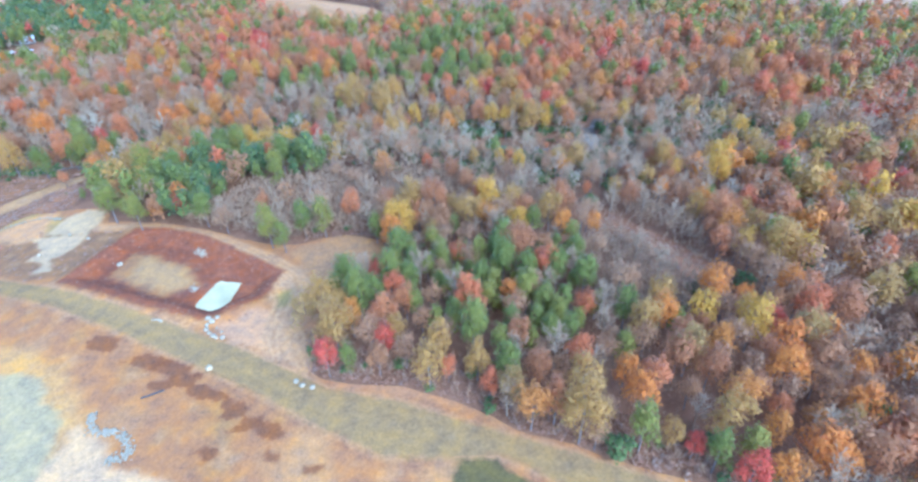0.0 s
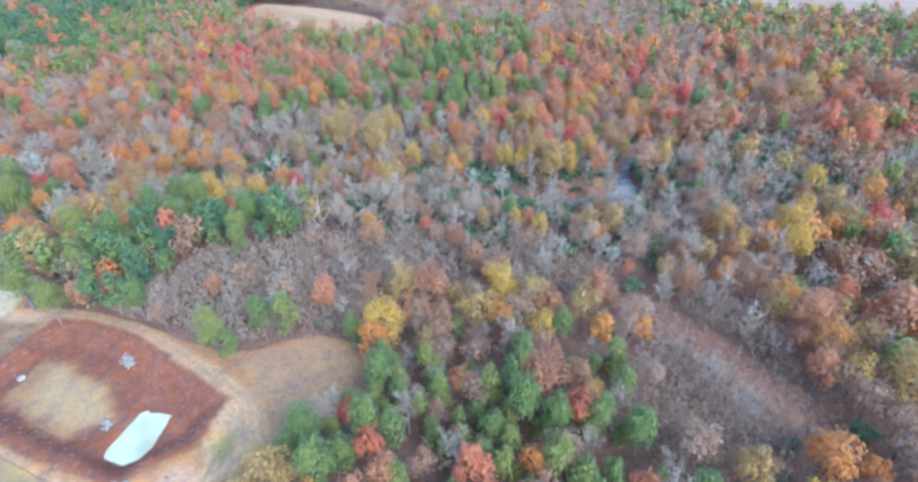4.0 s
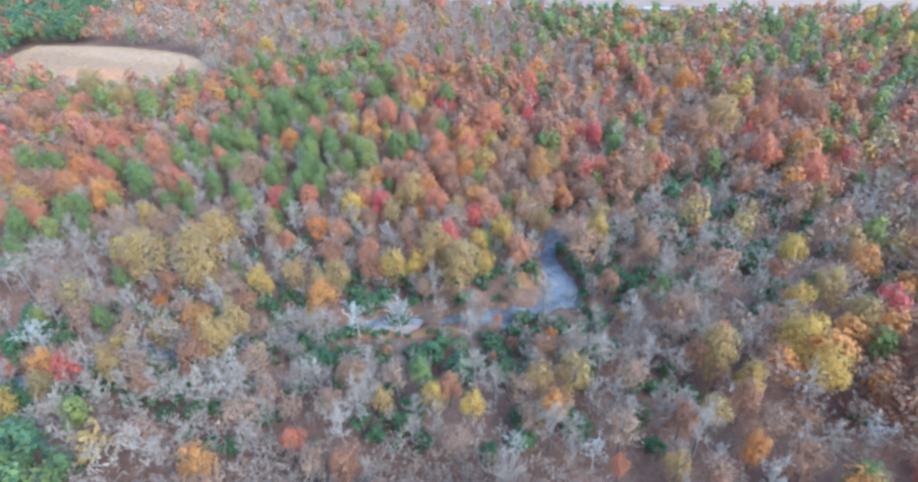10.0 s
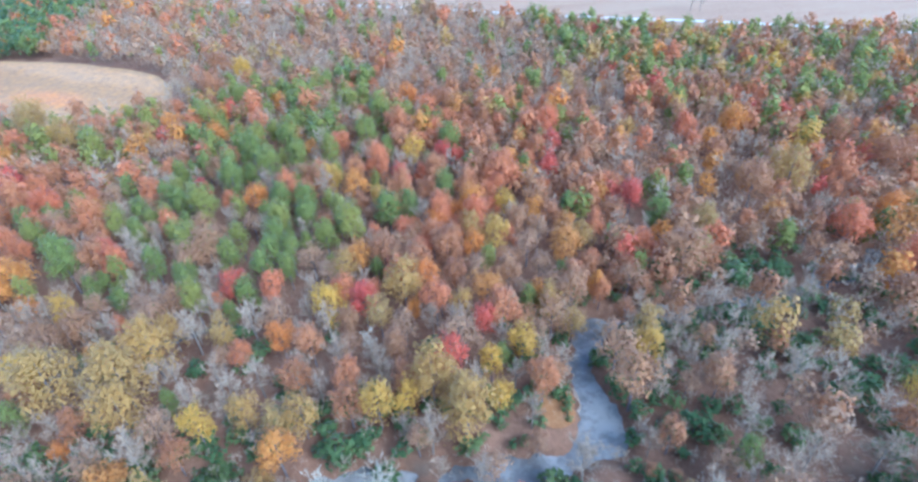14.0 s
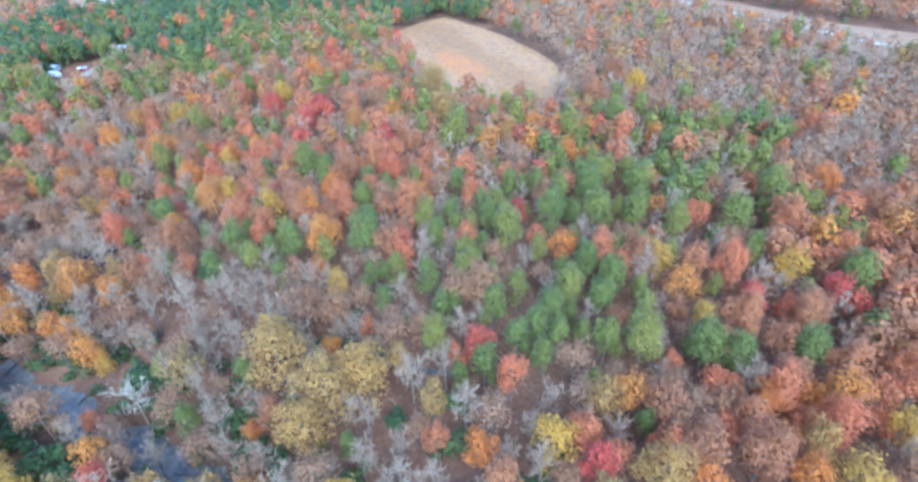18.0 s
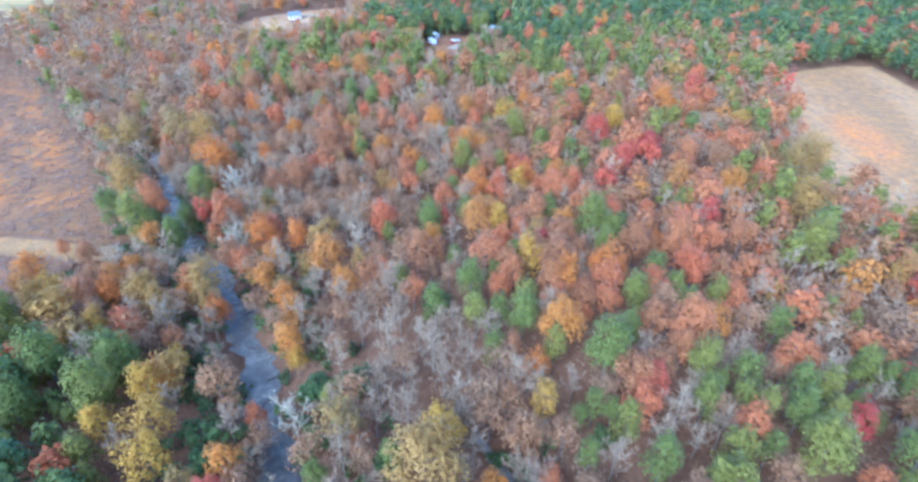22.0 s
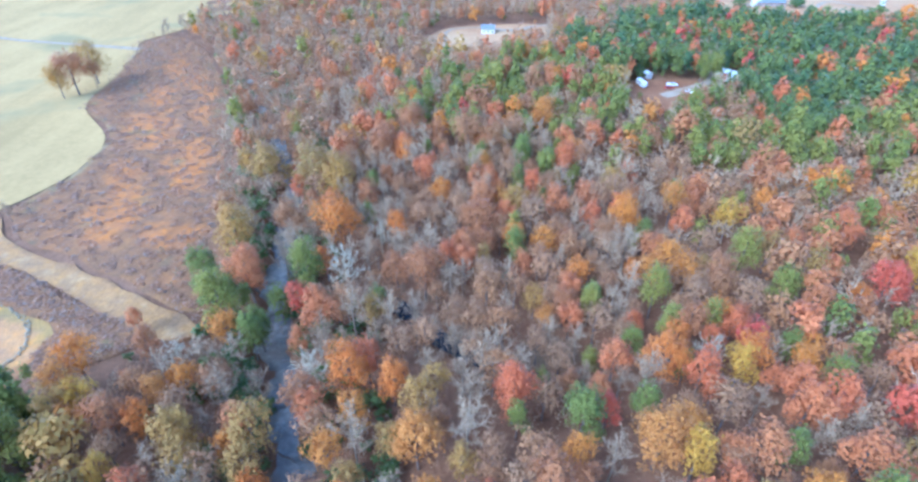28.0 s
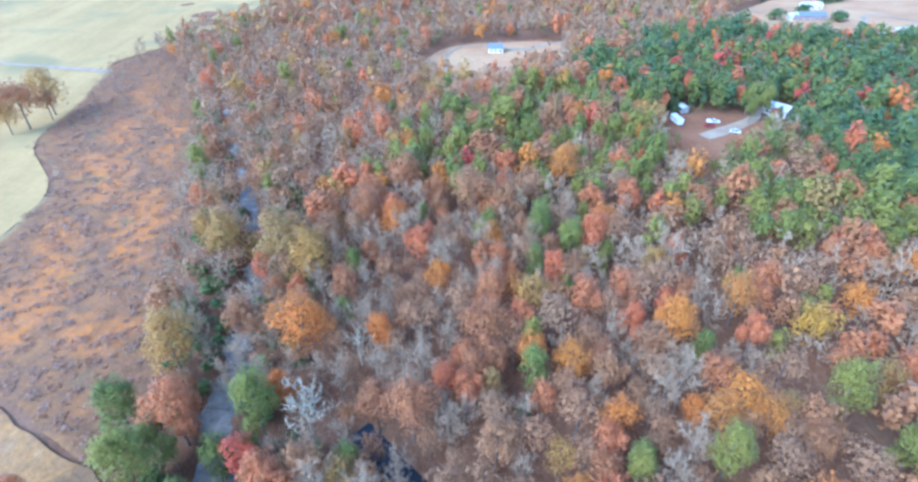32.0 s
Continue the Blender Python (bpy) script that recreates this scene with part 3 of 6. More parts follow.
    lay((~road) * smooth(1.2 - np.abs(edge - 1.5) + 1.0 * w3 + 0.6 * w2, 0.2, 1.4) * (p[:, 1] < 135) * 0.5, (0.26, 0.155, 0.10))
    for cx, cy, rx, ry, tilt in MULCH_SPOTS:
        ca, sa = math.cos(radians(tilt)), math.sin(radians(tilt))
        ex, ey = ((p[:, 0] - cx) * ca + (p[:, 1] - cy) * sa) / rx, (-(p[:, 0] - cx) * sa + (p[:, 1] - cy) * ca) / ry
        lay(smooth(1.05 - np.hypot(ex, ey) + 0.5 * w2 + 0.38 * w3, -0.1, 0.25) * 0.8, (0.195, 0.105, 0.065))
    zone([(-172, 189), (-178, 212), (-189, 208), (-197, 192), (-184, 187)], (0.52, 0.38, 0.245), 2.0, 2.0)
    lay(smooth(np.sin(p[:, 0] * 0.9 - p[:, 1] * 0.5 + 2 * w2) + 0.5 * w3, 0.3, 1.1) * inside(p, [(-172, 189), (-178, 212), (-189, 208), (-197, 192), (-184, 187)]) * 0.4, (0.62, 0.48, 0.33))
    zone([(-208, 173), (-201, 188), (-188, 187), (-184, 184)], (0.36, 0.205, 0.13), 1.5, 1.5, 0.85)
    zone([(-171, 192), (-171, 206), (-164, 211), (-154, 209), (-152, 198), (-154, 190)], (0.54, 0.50, 0.39), 0.8, 0.8)
    zone(WHITE_SPILL, (0.52, 0.48, 0.39), 0.8, 1.0)
    zone([(-3, 77), (7, 77), (14, 71), (22, 64), (30, 40), (-6, 40)], (0.15, 0.155, 0.085), 0.8, 0.8)
    zone([(-36, 101), (-14, 96), (0, 92), (10, 86), (6, 94), (-6, 100), (-20, 104), (-33, 106)], (0.43, 0.30, 0.215), 1.5, 1.2, 0.8)
    return c * np.array((0.89, 0.615, 0.355))


sheet("site_soil", ragged(rounded(SITE, 1), 1.2, 3, 1), 1.25, EARTH, 0.10, "graded tan and orange soil of a construction site", "bare soil", skip=BASIN, cover=land_colour)
sheet("basin_berm", ragged(np.array(BASIN, float), 0.5, 1.5, 2), 1.2, ROUGH_EARTH, 0.30, "red clay banks of a sediment basin", "earth bank", skip=BASIN_BED, cover=land_colour)
sheet("basin_floor", ragged(np.array(BASIN_BED, float), 0.5, 1.5, 3), 1.2, EARTH, 0.42, "dry silt floor of the sediment basin", "basin floor", cover=land_colour)
sheet("pond_water", ragged(np.array(POND, float), 0.3, 2, 23), 3, POND_WATER, 0, "milky pale green water in a small pond", "water", flat=ground_z(-83, 144) + 1.0)
sheet("site_track", ragged(band(TRACK_LINE, [6, 7, 8, 9, 13, 14, 12, 9]), 0.8, 3, 5), 1.2, EARTH, 0.20, "pale rutted dirt track", "track", cover=land_colour)
sheet("straw_clearing", ragged(rounded(CLEARING, 2), 1.0, 3, 6), 1.4, GRASSY_EARTH, 0.26, "brown grassy clearing beside the track", "grass", cover=land_colour)
sheet("dirt_road", ragged(np.array(ROAD_EDGE, float), 0.3, 2, 4), 1.2, EARTH, 0.32, "packed tan gravel haul road with faint wheel marks", "road", cover=land_colour)
sheet("pale_pad", ragged(rounded(PAD, 1), 1.0, 2, 7), 1.6, EARTH, 0.20, "pale grey-green stone pad with streaks", "stone pad", cover=land_colour)
for k, (cx, cy, rx, ry, tilt) in enumerate(MULCH_SPOTS[:9]):
    ang = np.linspace(0, 2 * math.pi, 26, endpoint=False)
    e = np.stack([rx * 1.35 * np.cos(ang), ry * 1.35 * np.sin(ang)], 1)
    c0, s0 = math.cos(radians(tilt)), math.sin(radians(tilt))
    sheet("mulch_patch", e @ np.array([(c0, s0), (-s0, c0)]) + (cx, cy), 0.7, EARTH, 0.18 + 0.02 * k, "patch of dark brown mulch on the graded soil", "mulch", cover=land_colour)


RUST_SPOTS = [(-354, 171, 22, 13, 25), (-306, 208, 21, 12, 12), (-262, 197, 19, 13, 15), (-400, 160, 22, 8, 20), (-455, 150, 25, 9, 20), (-240, 200, 9, 6, 40), (-395, 190, 14, 7, 10), (-330, 185, 16, 9, 20), (-285, 215, 14, 8, 15), (-290, 185, 15, 8, 20), (-240, 225, 12, 9, 40), (-420, 172, 18, 9, 20), (-365, 195, 14, 7, 15)]


def west_colour(p):
    """Colour of the western open land: rough grass, brush and dirt track, with a worn edge to the field."""
    w1, w2, w3 = wobble(p, 30, 11), wobble(p, 10, 12), wobble(p, 3.2, 13)
    c = np.tile((0.285, 0.172, 0.112), (len(p), 1))

    def lay(mask, colour):
        nonlocal c
        m = np.clip(mask, 0, 1)[:, None]
        c = c * (1 - m) + np.array(colour) * m

    lay(smooth(-w1 + 0.5 * w3, 0.0, 0.7) * 0.6, (0.235, 0.155, 0.105))
    lay(smooth(w2 + 0.6 * w3, 0.0, 0.8) * 0.5, (0.40, 0.205, 0.105))
    for cx, cy, rx, ry, tilt in RUST_SPOTS:
        ca, sa = math.cos(radians(tilt)), math.sin(radians(tilt))
        ex, ey = ((p[:, 0] - cx) * ca + (p[:, 1] - cy) * sa) / rx, (-(p[:, 0] - cx) * sa + (p[:, 1] - cy) * ca) / ry
        m = smooth(1.0 - np.hypot(ex, ey) + 0.5 * w2 + 0.25 * w3, -0.15, 0.3)
        lay(m * 0.8, (0.46, 0.22, 0.095))
        lay(m * smooth(w3 + 0.5 * w2, 0.1, 0.8) * 0.5, (0.52, 0.29, 0.14))
    lay(smooth(w3 - w2 * 0.4, 0.1, 0.7) * 0.6, (0.165, 0.11, 0.08))
    lay(smooth(wobble(p, 14, 15), 0.4, 0.75) * 0.55, (0.19, 0.205, 0.13))
    d = seg_dist(p, TRACK_W, True) * np.where(inside(p, TRACK_W), 1, -1)
    lay(smooth(d + 1.6 * w2 + 0.8 * w3, -3.5, 2.5), (0.40, 0.265, 0.155))
    lay(smooth(d - 1 + w2, 0, 2) * smooth(w3 + w2, 0.1, 0.8) * 0.6, (0.54, 0.42, 0.29))
    d = seg_dist(p, FIELD_W, True) * np.where(inside(p, FIELD_W), 1, -1)
    lay(smooth(d + 1.5 * w2, -2.5, 1.0), (0.44, 0.36, 0.22))
    return c * np.array((0.92, 0.75, 0.49))


def stubble_colour(p):
    """Colour of the northern field: mown bands along its length, an orange bare patch, a greener border."""
    w1, w2 = wobble(p, 45, 21), wobble(p, 12, 22)
    c = np.tile((0.37, 0.222, 0.098), (len(p), 1))

    def lay(mask, colour):
        nonlocal c
        m = np.clip(mask, 0, 1)[:, None]
        c = c * (1 - m) + np.array(colour) * m

    across = p[:, 0] * 0.62 + p[:, 1] * 0.78
    lay(smooth(np.sin(across * 0.10 + 1.2 * w1), 0.0, 0.9) * 0.7, (0.44, 0.285, 0.14))
    lay(smooth(np.sin(across * 0.10 + 2.6 + 1.2 * w1), 0.3, 1.0) * 0.5, (0.31, 0.195, 0.09))
    ex, ey = (p[:, 0] + 131) * 0.8 - (p[:, 1] - 553) * 0.6, (p[:, 0] + 131) * 0.6 + (p[:, 1] - 553) * 0.8
    spot = np.hypot(ex / 26, ey / 11) + 0.3 * w2
    lay(smooth(1.1 - spot, -0.3, 0.6) * 0.8, (0.50, 0.235, 0.085))
    lay(smooth(6 - seg_dist(p, rounded(FIELD_N, 2), True) + 3 * w2, 0, 5) * 0.55, (0.33, 0.235, 0.11))
    return c * np.array((1.08, 0.92, 0.80))


FIELD_EARTH = earth_mat("mown_stubble", 0.5, 0.4, 0.2)
sheet("field_north", ragged(rounded(FIELD_N, 1), 1.5, 8, 8), 4, FIELD_EARTH, 0.5, "harvested tan field with an orange patch", "field", cover=stubble_colour)
sheet("plain_north", ragged(rounded(PLAIN, 1), 2, 15, 9), 25, PLAIN_SOIL, 0.5, "wide pinkish ploughed plain", "field")
sheet("plain_road", band([(-190, 890), (-120, 845), (-86, 821), (-21, 772), (67, 716), (149, 660), (316, 541), (411, 476), (560, 370)], 6), 10, WHITE_GRAVEL, 0.8, "pale straight road across the plain", "road")
sheet("field_west", ragged(rounded(FIELD_W, 2), 1.0, 8, 10), 14, PASTURE, 0.4, "pale green-tan mown field", "field")
sheet("heath", ragged(rounded(HEATH_LAND, 1), 1.5, 4, 11), 2.6, GRASSY_EARTH, 0.3, "orange-brown rough grass and brush", "heath", cover=west_colour)
sheet("track_west", ragged(rounded(TRACK_W, 1), 1.6, 3, 12), 1.8, GRASSY_EARTH, 0.55, "tan dirt track along the heath", "track", cover=west_colour)
sheet("brush_strip", ragged(rounded(BRUSH_STRIP, 1), 1.0, 3, 21), 2.0, GRASSY_EARTH, 0.36, "strip of low brown brush beside the track", "brush", cover=west_colour)
sheet("house_clearing", ragged(rounded(HOUSE_LAND, 2), 1.5, 6, 13), 8, YARD, 0.3, "cleared brown yard round a house", "yard")
sheet("trailer_lot", ragged(rounded(LOT, 2), 1.0, 5, 14), 6, CUT_GRASS, 0.3, "reddish dirt yard with parked vehicles", "yard")
sheet("far_fields", ragged(rounded(FAR_LAND, 2), 2, 10, 15), 14, YARD, 0.4, "tan grass round distant houses", "field")
sheet("grass_cut", ragged(rounded(CUT, 2), 1.2, 5, 16), 4, CUT_GRASS, 0.2, "reddish-brown grassy lane through the woods", "grass")


# ---- trees ----
def triangles(rg, c, nrm, size, slim=0.8, fold=0.25):
    m = len(c)
    u = np.cross(nrm, rg.normal(size=(m, 3)))
    u /= np.linalg.norm(u, axis=1)[:, None]
    v = np.cross(nrm, u)
    s = size * rg.uniform(0.6, 1.4, (m, 1))
    verts = np.stack([c - u * s - v * s * slim * 0.6, c + u * s - v * s * slim * 0.5 - nrm * s * fold, c + v * s * slim * 1.3], 1).reshape(-1, 3)
    return verts, np.arange(3 * m).reshape(-1, 3)


def dome(rg, n, centre, radii, size, rough=0.42, waves=1.9, airy=0.5):
    """A crown: leaves on and under a bumpy, uneven dome, thinner in its hollows and at its skirt."""
    d = rg.normal(size=(n * 2, 3))
    d /= np.linalg.norm(d, axis=1)[:, None]
    d[:, 2] += 0.28
    d /= np.linalg.norm(d, axis=1)[:, None]
    k = Vector((rg.uniform(0, 50), rg.uniform(0, 50), rg.uniform(0, 50)))
    bumps = np.array([noise.noise(Vector(v) * waves + k) + 0.6 * noise.noise(Vector(v) * waves * 2.3 + k) for v in d])
    keep = rg.random(n * 2) < 0.55 + airy * bumps + 0.15 * d[:, 2]
    d, bumps = d[keep][:n], bumps[keep][:n]
    m = len(d)
    r = (1 + rough * bumps)[:, None] * (1 - 0.42 * rg.random((m, 1)) ** 1.7 + 0.10 * rg.random((m, 1)) ** 3)
    c = np.array(centre) + d * np.array(radii) * r
    nrm = d / np.array(radii) * min(radii) + rg.normal(size=(m, 3)) * 0.32 + np.array([0, 0, 0.3])
    nrm /= np.linalg.norm(nrm, axis=1)[:, None]
    return triangles(rg, c, nrm, size)


def ribbons(a, b, w0, w1, rg):
    """Thin tapered strips from a to b (n, 3)."""
    d = b - a
    u = np.cross(d, rg.normal(size=d.shape))
    u /= np.linalg.norm(u, axis=1)[:, None] + 1e-9
    verts = np.stack([a - u * w0, a + u * w0, b + u * w1 * 0.5], 1).reshape(-1, 3)
    return verts, np.arange(3 * len(a)).reshape(-1, 3)


def tube(pts, radii, sides=5):
    pts = np.array(pts, float)
    vs, fs = [], []
    for p, r in zip(pts, radii):
        for k in range(sides):
            t = 2 * math.pi * k / sides
            vs.append((p[0] + r * math.cos(t), p[1] + r * math.sin(t), p[2]))
    for j in range(len(pts) - 1):
        for k in range(sides):
            fs.append((j * sides + k, j * sides + (k + 1) % sides, (j + 1) * sides + (k + 1) % sides, (j + 1) * sides + k))
    return np.array(vs), np.array(fs)


def join(parts):
    vs, fs, n = [], [], 0
    for v, f in parts:
        vs.append(v)
        fs.append(f + n)
        n += len(v)
    return np.vstack(vs), np.vstack(fs)


def limbs_of(rg, base, top, n, reach, rise, r0):
    """Limbs that leave the trunk between two heights; gives their ends too."""
    parts, ends = [], []
    for k in range(n):
        h = base + (top - base) * (k + rg.uniform(0, 0.8)) / n
        a = 2.4 * k + rg.uniform(-0.5, 0.5)
        L = reach * rg.uniform(0.7, 1.15) * (1 - 0.35 * (h - base) / max(0.1, top - base))
        mid = np.array([L * 0.5 * math.cos(a), L * 0.5 * math.sin(a), h + rise * L * 0.35])
        end = np.array([L * math.cos(a + 0.2), L * math.sin(a + 0.2), h + rise * L])
        parts.append(tube([(0, 0, h), mid, end], [r0, r0 * 0.65, r0 * 0.25], 3))
        ends.append((np.array([0, 0, h]), mid, end))
    return parts, ends


def broadleaf(rg, h, rad, n_lobe, n_spray, size, low=0.38):
    """Trunk and crown of a leafy tree."""
    zc, rz = h * (low + 1) / 2, h * (1 - low) / 2
    n1 = int(n_spray * 0.55)
    off = rg.uniform(-0.12, 0.12, 2) * rad
    parts = [dome(rg, n1, (off[0], off[1], zc + 0.08 * rz), (rad * rg.uniform(0.72, 0.98), rad * rg.uniform(0.72, 0.98), rz * 0.95), size)]
    for k in range(n_lobe):
        a = 2 * math.pi * (k + rg.uniform(0, 0.6)) / n_lobe
        q = rg.uniform(0.36, 0.62)
        parts.append(dome(rg, (n_spray - n1) // n_lobe, (rad * 0.72 * math.cos(a), rad * 0.72 * math.sin(a), zc + rg.uniform(-0.5, 0.45) * rz), (rad * q, rad * q, rz * q), size))
    crown = join(parts)
    lean = rg.uniform(-0.3, 0.3, 2)
    parts, _ = limbs_of(rg, h * 0.35, h * 0.75, 6, rad * 0.75, 0.7, 0.09)
    trunk = join([tube([(0, 0, -0.6), (lean[0], lean[1], h * 0.45), (0, 0, h * 0.9)], [0.26, 0.18, 0.04], 6)] + parts)
    return trunk, crown


def pine(rg, h, rad, n_spray, size):
    parts = [dome(rg, int(n_spray * 0.5), (0, 0, h * 0.66), (rad * 0.8, rad * 0.8, h * 0.34), size, 0.4, 2.2)]
    for k in range(4):
        a, z = 1.7 * k + rg.uniform(-0.4, 0.4), h * (0.40 + 0.12 * k)
        q = 0.62 - 0.10 * k
        parts.append(dome(rg, n_spray // 8, (rad * q * math.cos(a), rad * q * math.sin(a), z), (rad * 0.52, rad * 0.52, h * 0.14), size, 0.3))
    crown = join(parts)
    parts, _ = limbs_of(rg, h * 0.35, h * 0.85, 6, rad * 0.8, 0.25, 0.06)
    return join([tube([(0, 0, -0.6), (0.1, 0.1, h * 0.5), (0, 0, h * 0.97)], [0.22, 0.16, 0.03], 6)] + parts), crown


def bare(rg, h, rad, n_twig, w, fork=7):
    """Trunk with limbs, and a crown of branches and twigs."""
    parts, ends = limbs_of(rg, h * 0.28, h * 0.78, fork, rad * 0.85, 0.95, 0.11)
    trunk = join([tube([(0, 0, -0.6), (rg.uniform(-0.4, 0.4), rg.uniform(-0.4, 0.4), h * 0.45), (0, 0, h * 0.93)], [0.24, 0.17, 0.03], 6)] + parts)
    a, b = [], []
    for s, m, e in ends + [(np.array([0, 0, h * 0.5]), np.array([0, 0, h * 0.7]), np.array([0, 0, h * 0.93]))] * 2:
        for _ in range(n_twig // (fork + 2) // 7 + 1):
            k = rg.uniform(0.15, 1)
            p = s + (m - s) * k * 2 if k < 0.5 else m + (e - m) * (k * 2 - 1)
            d = rg.normal(size=3) * 0.85 + (e - s) / np.linalg.norm(e - s) * 0.6 + np.array([0, 0, 0.85])
            q = p + d / np.linalg.norm(d) * rad * rg.uniform(0.26, 0.48)
            a.append(p), b.append(q)
            for _ in range(6):
                k2 = rg.uniform(0.25, 1)
                o = p + (q - p) * k2
                d2 = d / np.linalg.norm(d) + rg.normal(size=3) * 0.7 + np.array([0, 0, 0.35])
                a.append(o), b.append(o + d2 / np.linalg.norm(d2) * rad * rg.uniform(0.14, 0.30))
    crown = ribbons(np.array(a), np.array(b), w, w * 0.45, rg)
    return trunk, crown


SHAPES = {"crimson": (15.5, 3.8, 3, 0.27), "salmon": (15.5, 3.8, 3, 0.27), "orange": (15.5, 4.1, 4, 0.24), "russet": (15.5, 4.1, 4, 0.24),
          "gold": (17.0, 3.9, 4, 0.22), "olive": (17.0, 4.1, 5, 0.20)}


def model(kind, level, k):
    """One of the shapes of a kind: level 0 near, 1 middle, 2 far."""
    rg = np.random.default_rng(100 + 17 * k + sum(map(ord, kind)))
    n = (1350, 320, 145, 76, 2600, 700)[level]
    s = (0.275, 0.57, 0.80, 1.04, 0.22, 0.385)[level]
    if kind == "pine":
        return pine(rg, 15.0 + rg.uniform(-1, 1.5), 3.4, n, s * 0.92)
    if kind in SHAPES:
        h, rad, lobes, low = SHAPES[kind]
        return broadleaf(rg, h + rg.uniform(-1, 1), rad + rg.uniform(-0.4, 0.4), lobes, n, s, low)
    if kind == "shrub":
        return broadleaf(rg, 5.0, 2.8, 3, (300, 60, 36, 16, 300, 120)[level], (0.42, 0.8, 1.0, 1.5, 0.42, 0.62)[level], 0.05)
    if kind == "sparse":
        t, c = bare(rg, 14.0, 3.9, (640, 110, 50, 20, 640, 260)[level], (0.042, 0.11, 0.17, 0.27, 0.042, 0.07)[level])
        t2, c2 = broadleaf(rg, 13.6, 3.8, 4, (560, 130, 54, 18, 560, 300)[level], (0.25, 0.48, 0.75, 1.2, 0.25, 0.33)[level], 0.4)
        return t, join([c, c2])
    if kind == "sapling":
        return bare(rg, 6.5, 1.9, (120, 112, 40)[level], (0.06, 0.078, 0.115)[level], 4)
    if kind == "brush":
        d = dome(rg, 26, (0, 0, 0.25), (1.1, 1.1, 0.5), 0.24, 0.5)
        return d, d
    if kind == "white":
        return bare(rg, 15.0, 4.6, 520, 0.085, 9)
    return bare(rg, 15.0, 4.4, (1000, 230, 96, 44, 1000, 520)[level], (0.048, 0.105, 0.17, 0.25, 0.048, 0.07)[level])


WOODS = [(-150, 40), (60, 20), (125, 60), (490, 470), (540, 640), (360, 800), (60, 950), (-300, 990), (-600, 850), (-780, 520), (-770, 100), (-560, 60), (-250, 120)]
LANE = [(20, 100), (25, 200), (30, 300), (0, 350), (-110, 330), (-215, 325)]
BEND = [(54, 266), (66, 264), (77, 266), (83, 277), (81, 300), (73, 300), (69, 286), (56, 275)]
SHORE = [(8, 268), (20, 264), (36, 261), (38, 268), (24, 274), (8, 279)]
LOW_PLOTS = [[(36, 246), (84, 244), (94, 262), (60, 262), (40, 266)], [(-2, 250), (36, 246), (40, 262), (0, 270)], 
             [(-172, 205), (-158, 216), (-160, 245), (-178, 262), (-192, 256)],
             [(-367, 434), (-367, 447), (-346, 460), (-337, 456), (-317, 443), (-294, 428), (-297, 422), (-309, 412), (-337, 421)],
             [(-372, 488), (-366, 497), (-330, 476), (-320, 462), (-345, 468)]]
OPEN = [(SITE, 1.0), (rounded(FIELD_N, 1), 0.5), (PLAIN, 2.0), (FIELD_W, 2.0), (HEATH_LAND, 2.0), (TRACK_W, 4.5), (rounded(HOUSE_LAND, 2), 0.5), (rounded(LOT, 2), 0.5), (rounded(FAR_LAND, 2), 1.0), (CUT, 0.5), (BRUSH_STRIP, 0.0), (BEND, 0.0), (SHORE, 0.0)]
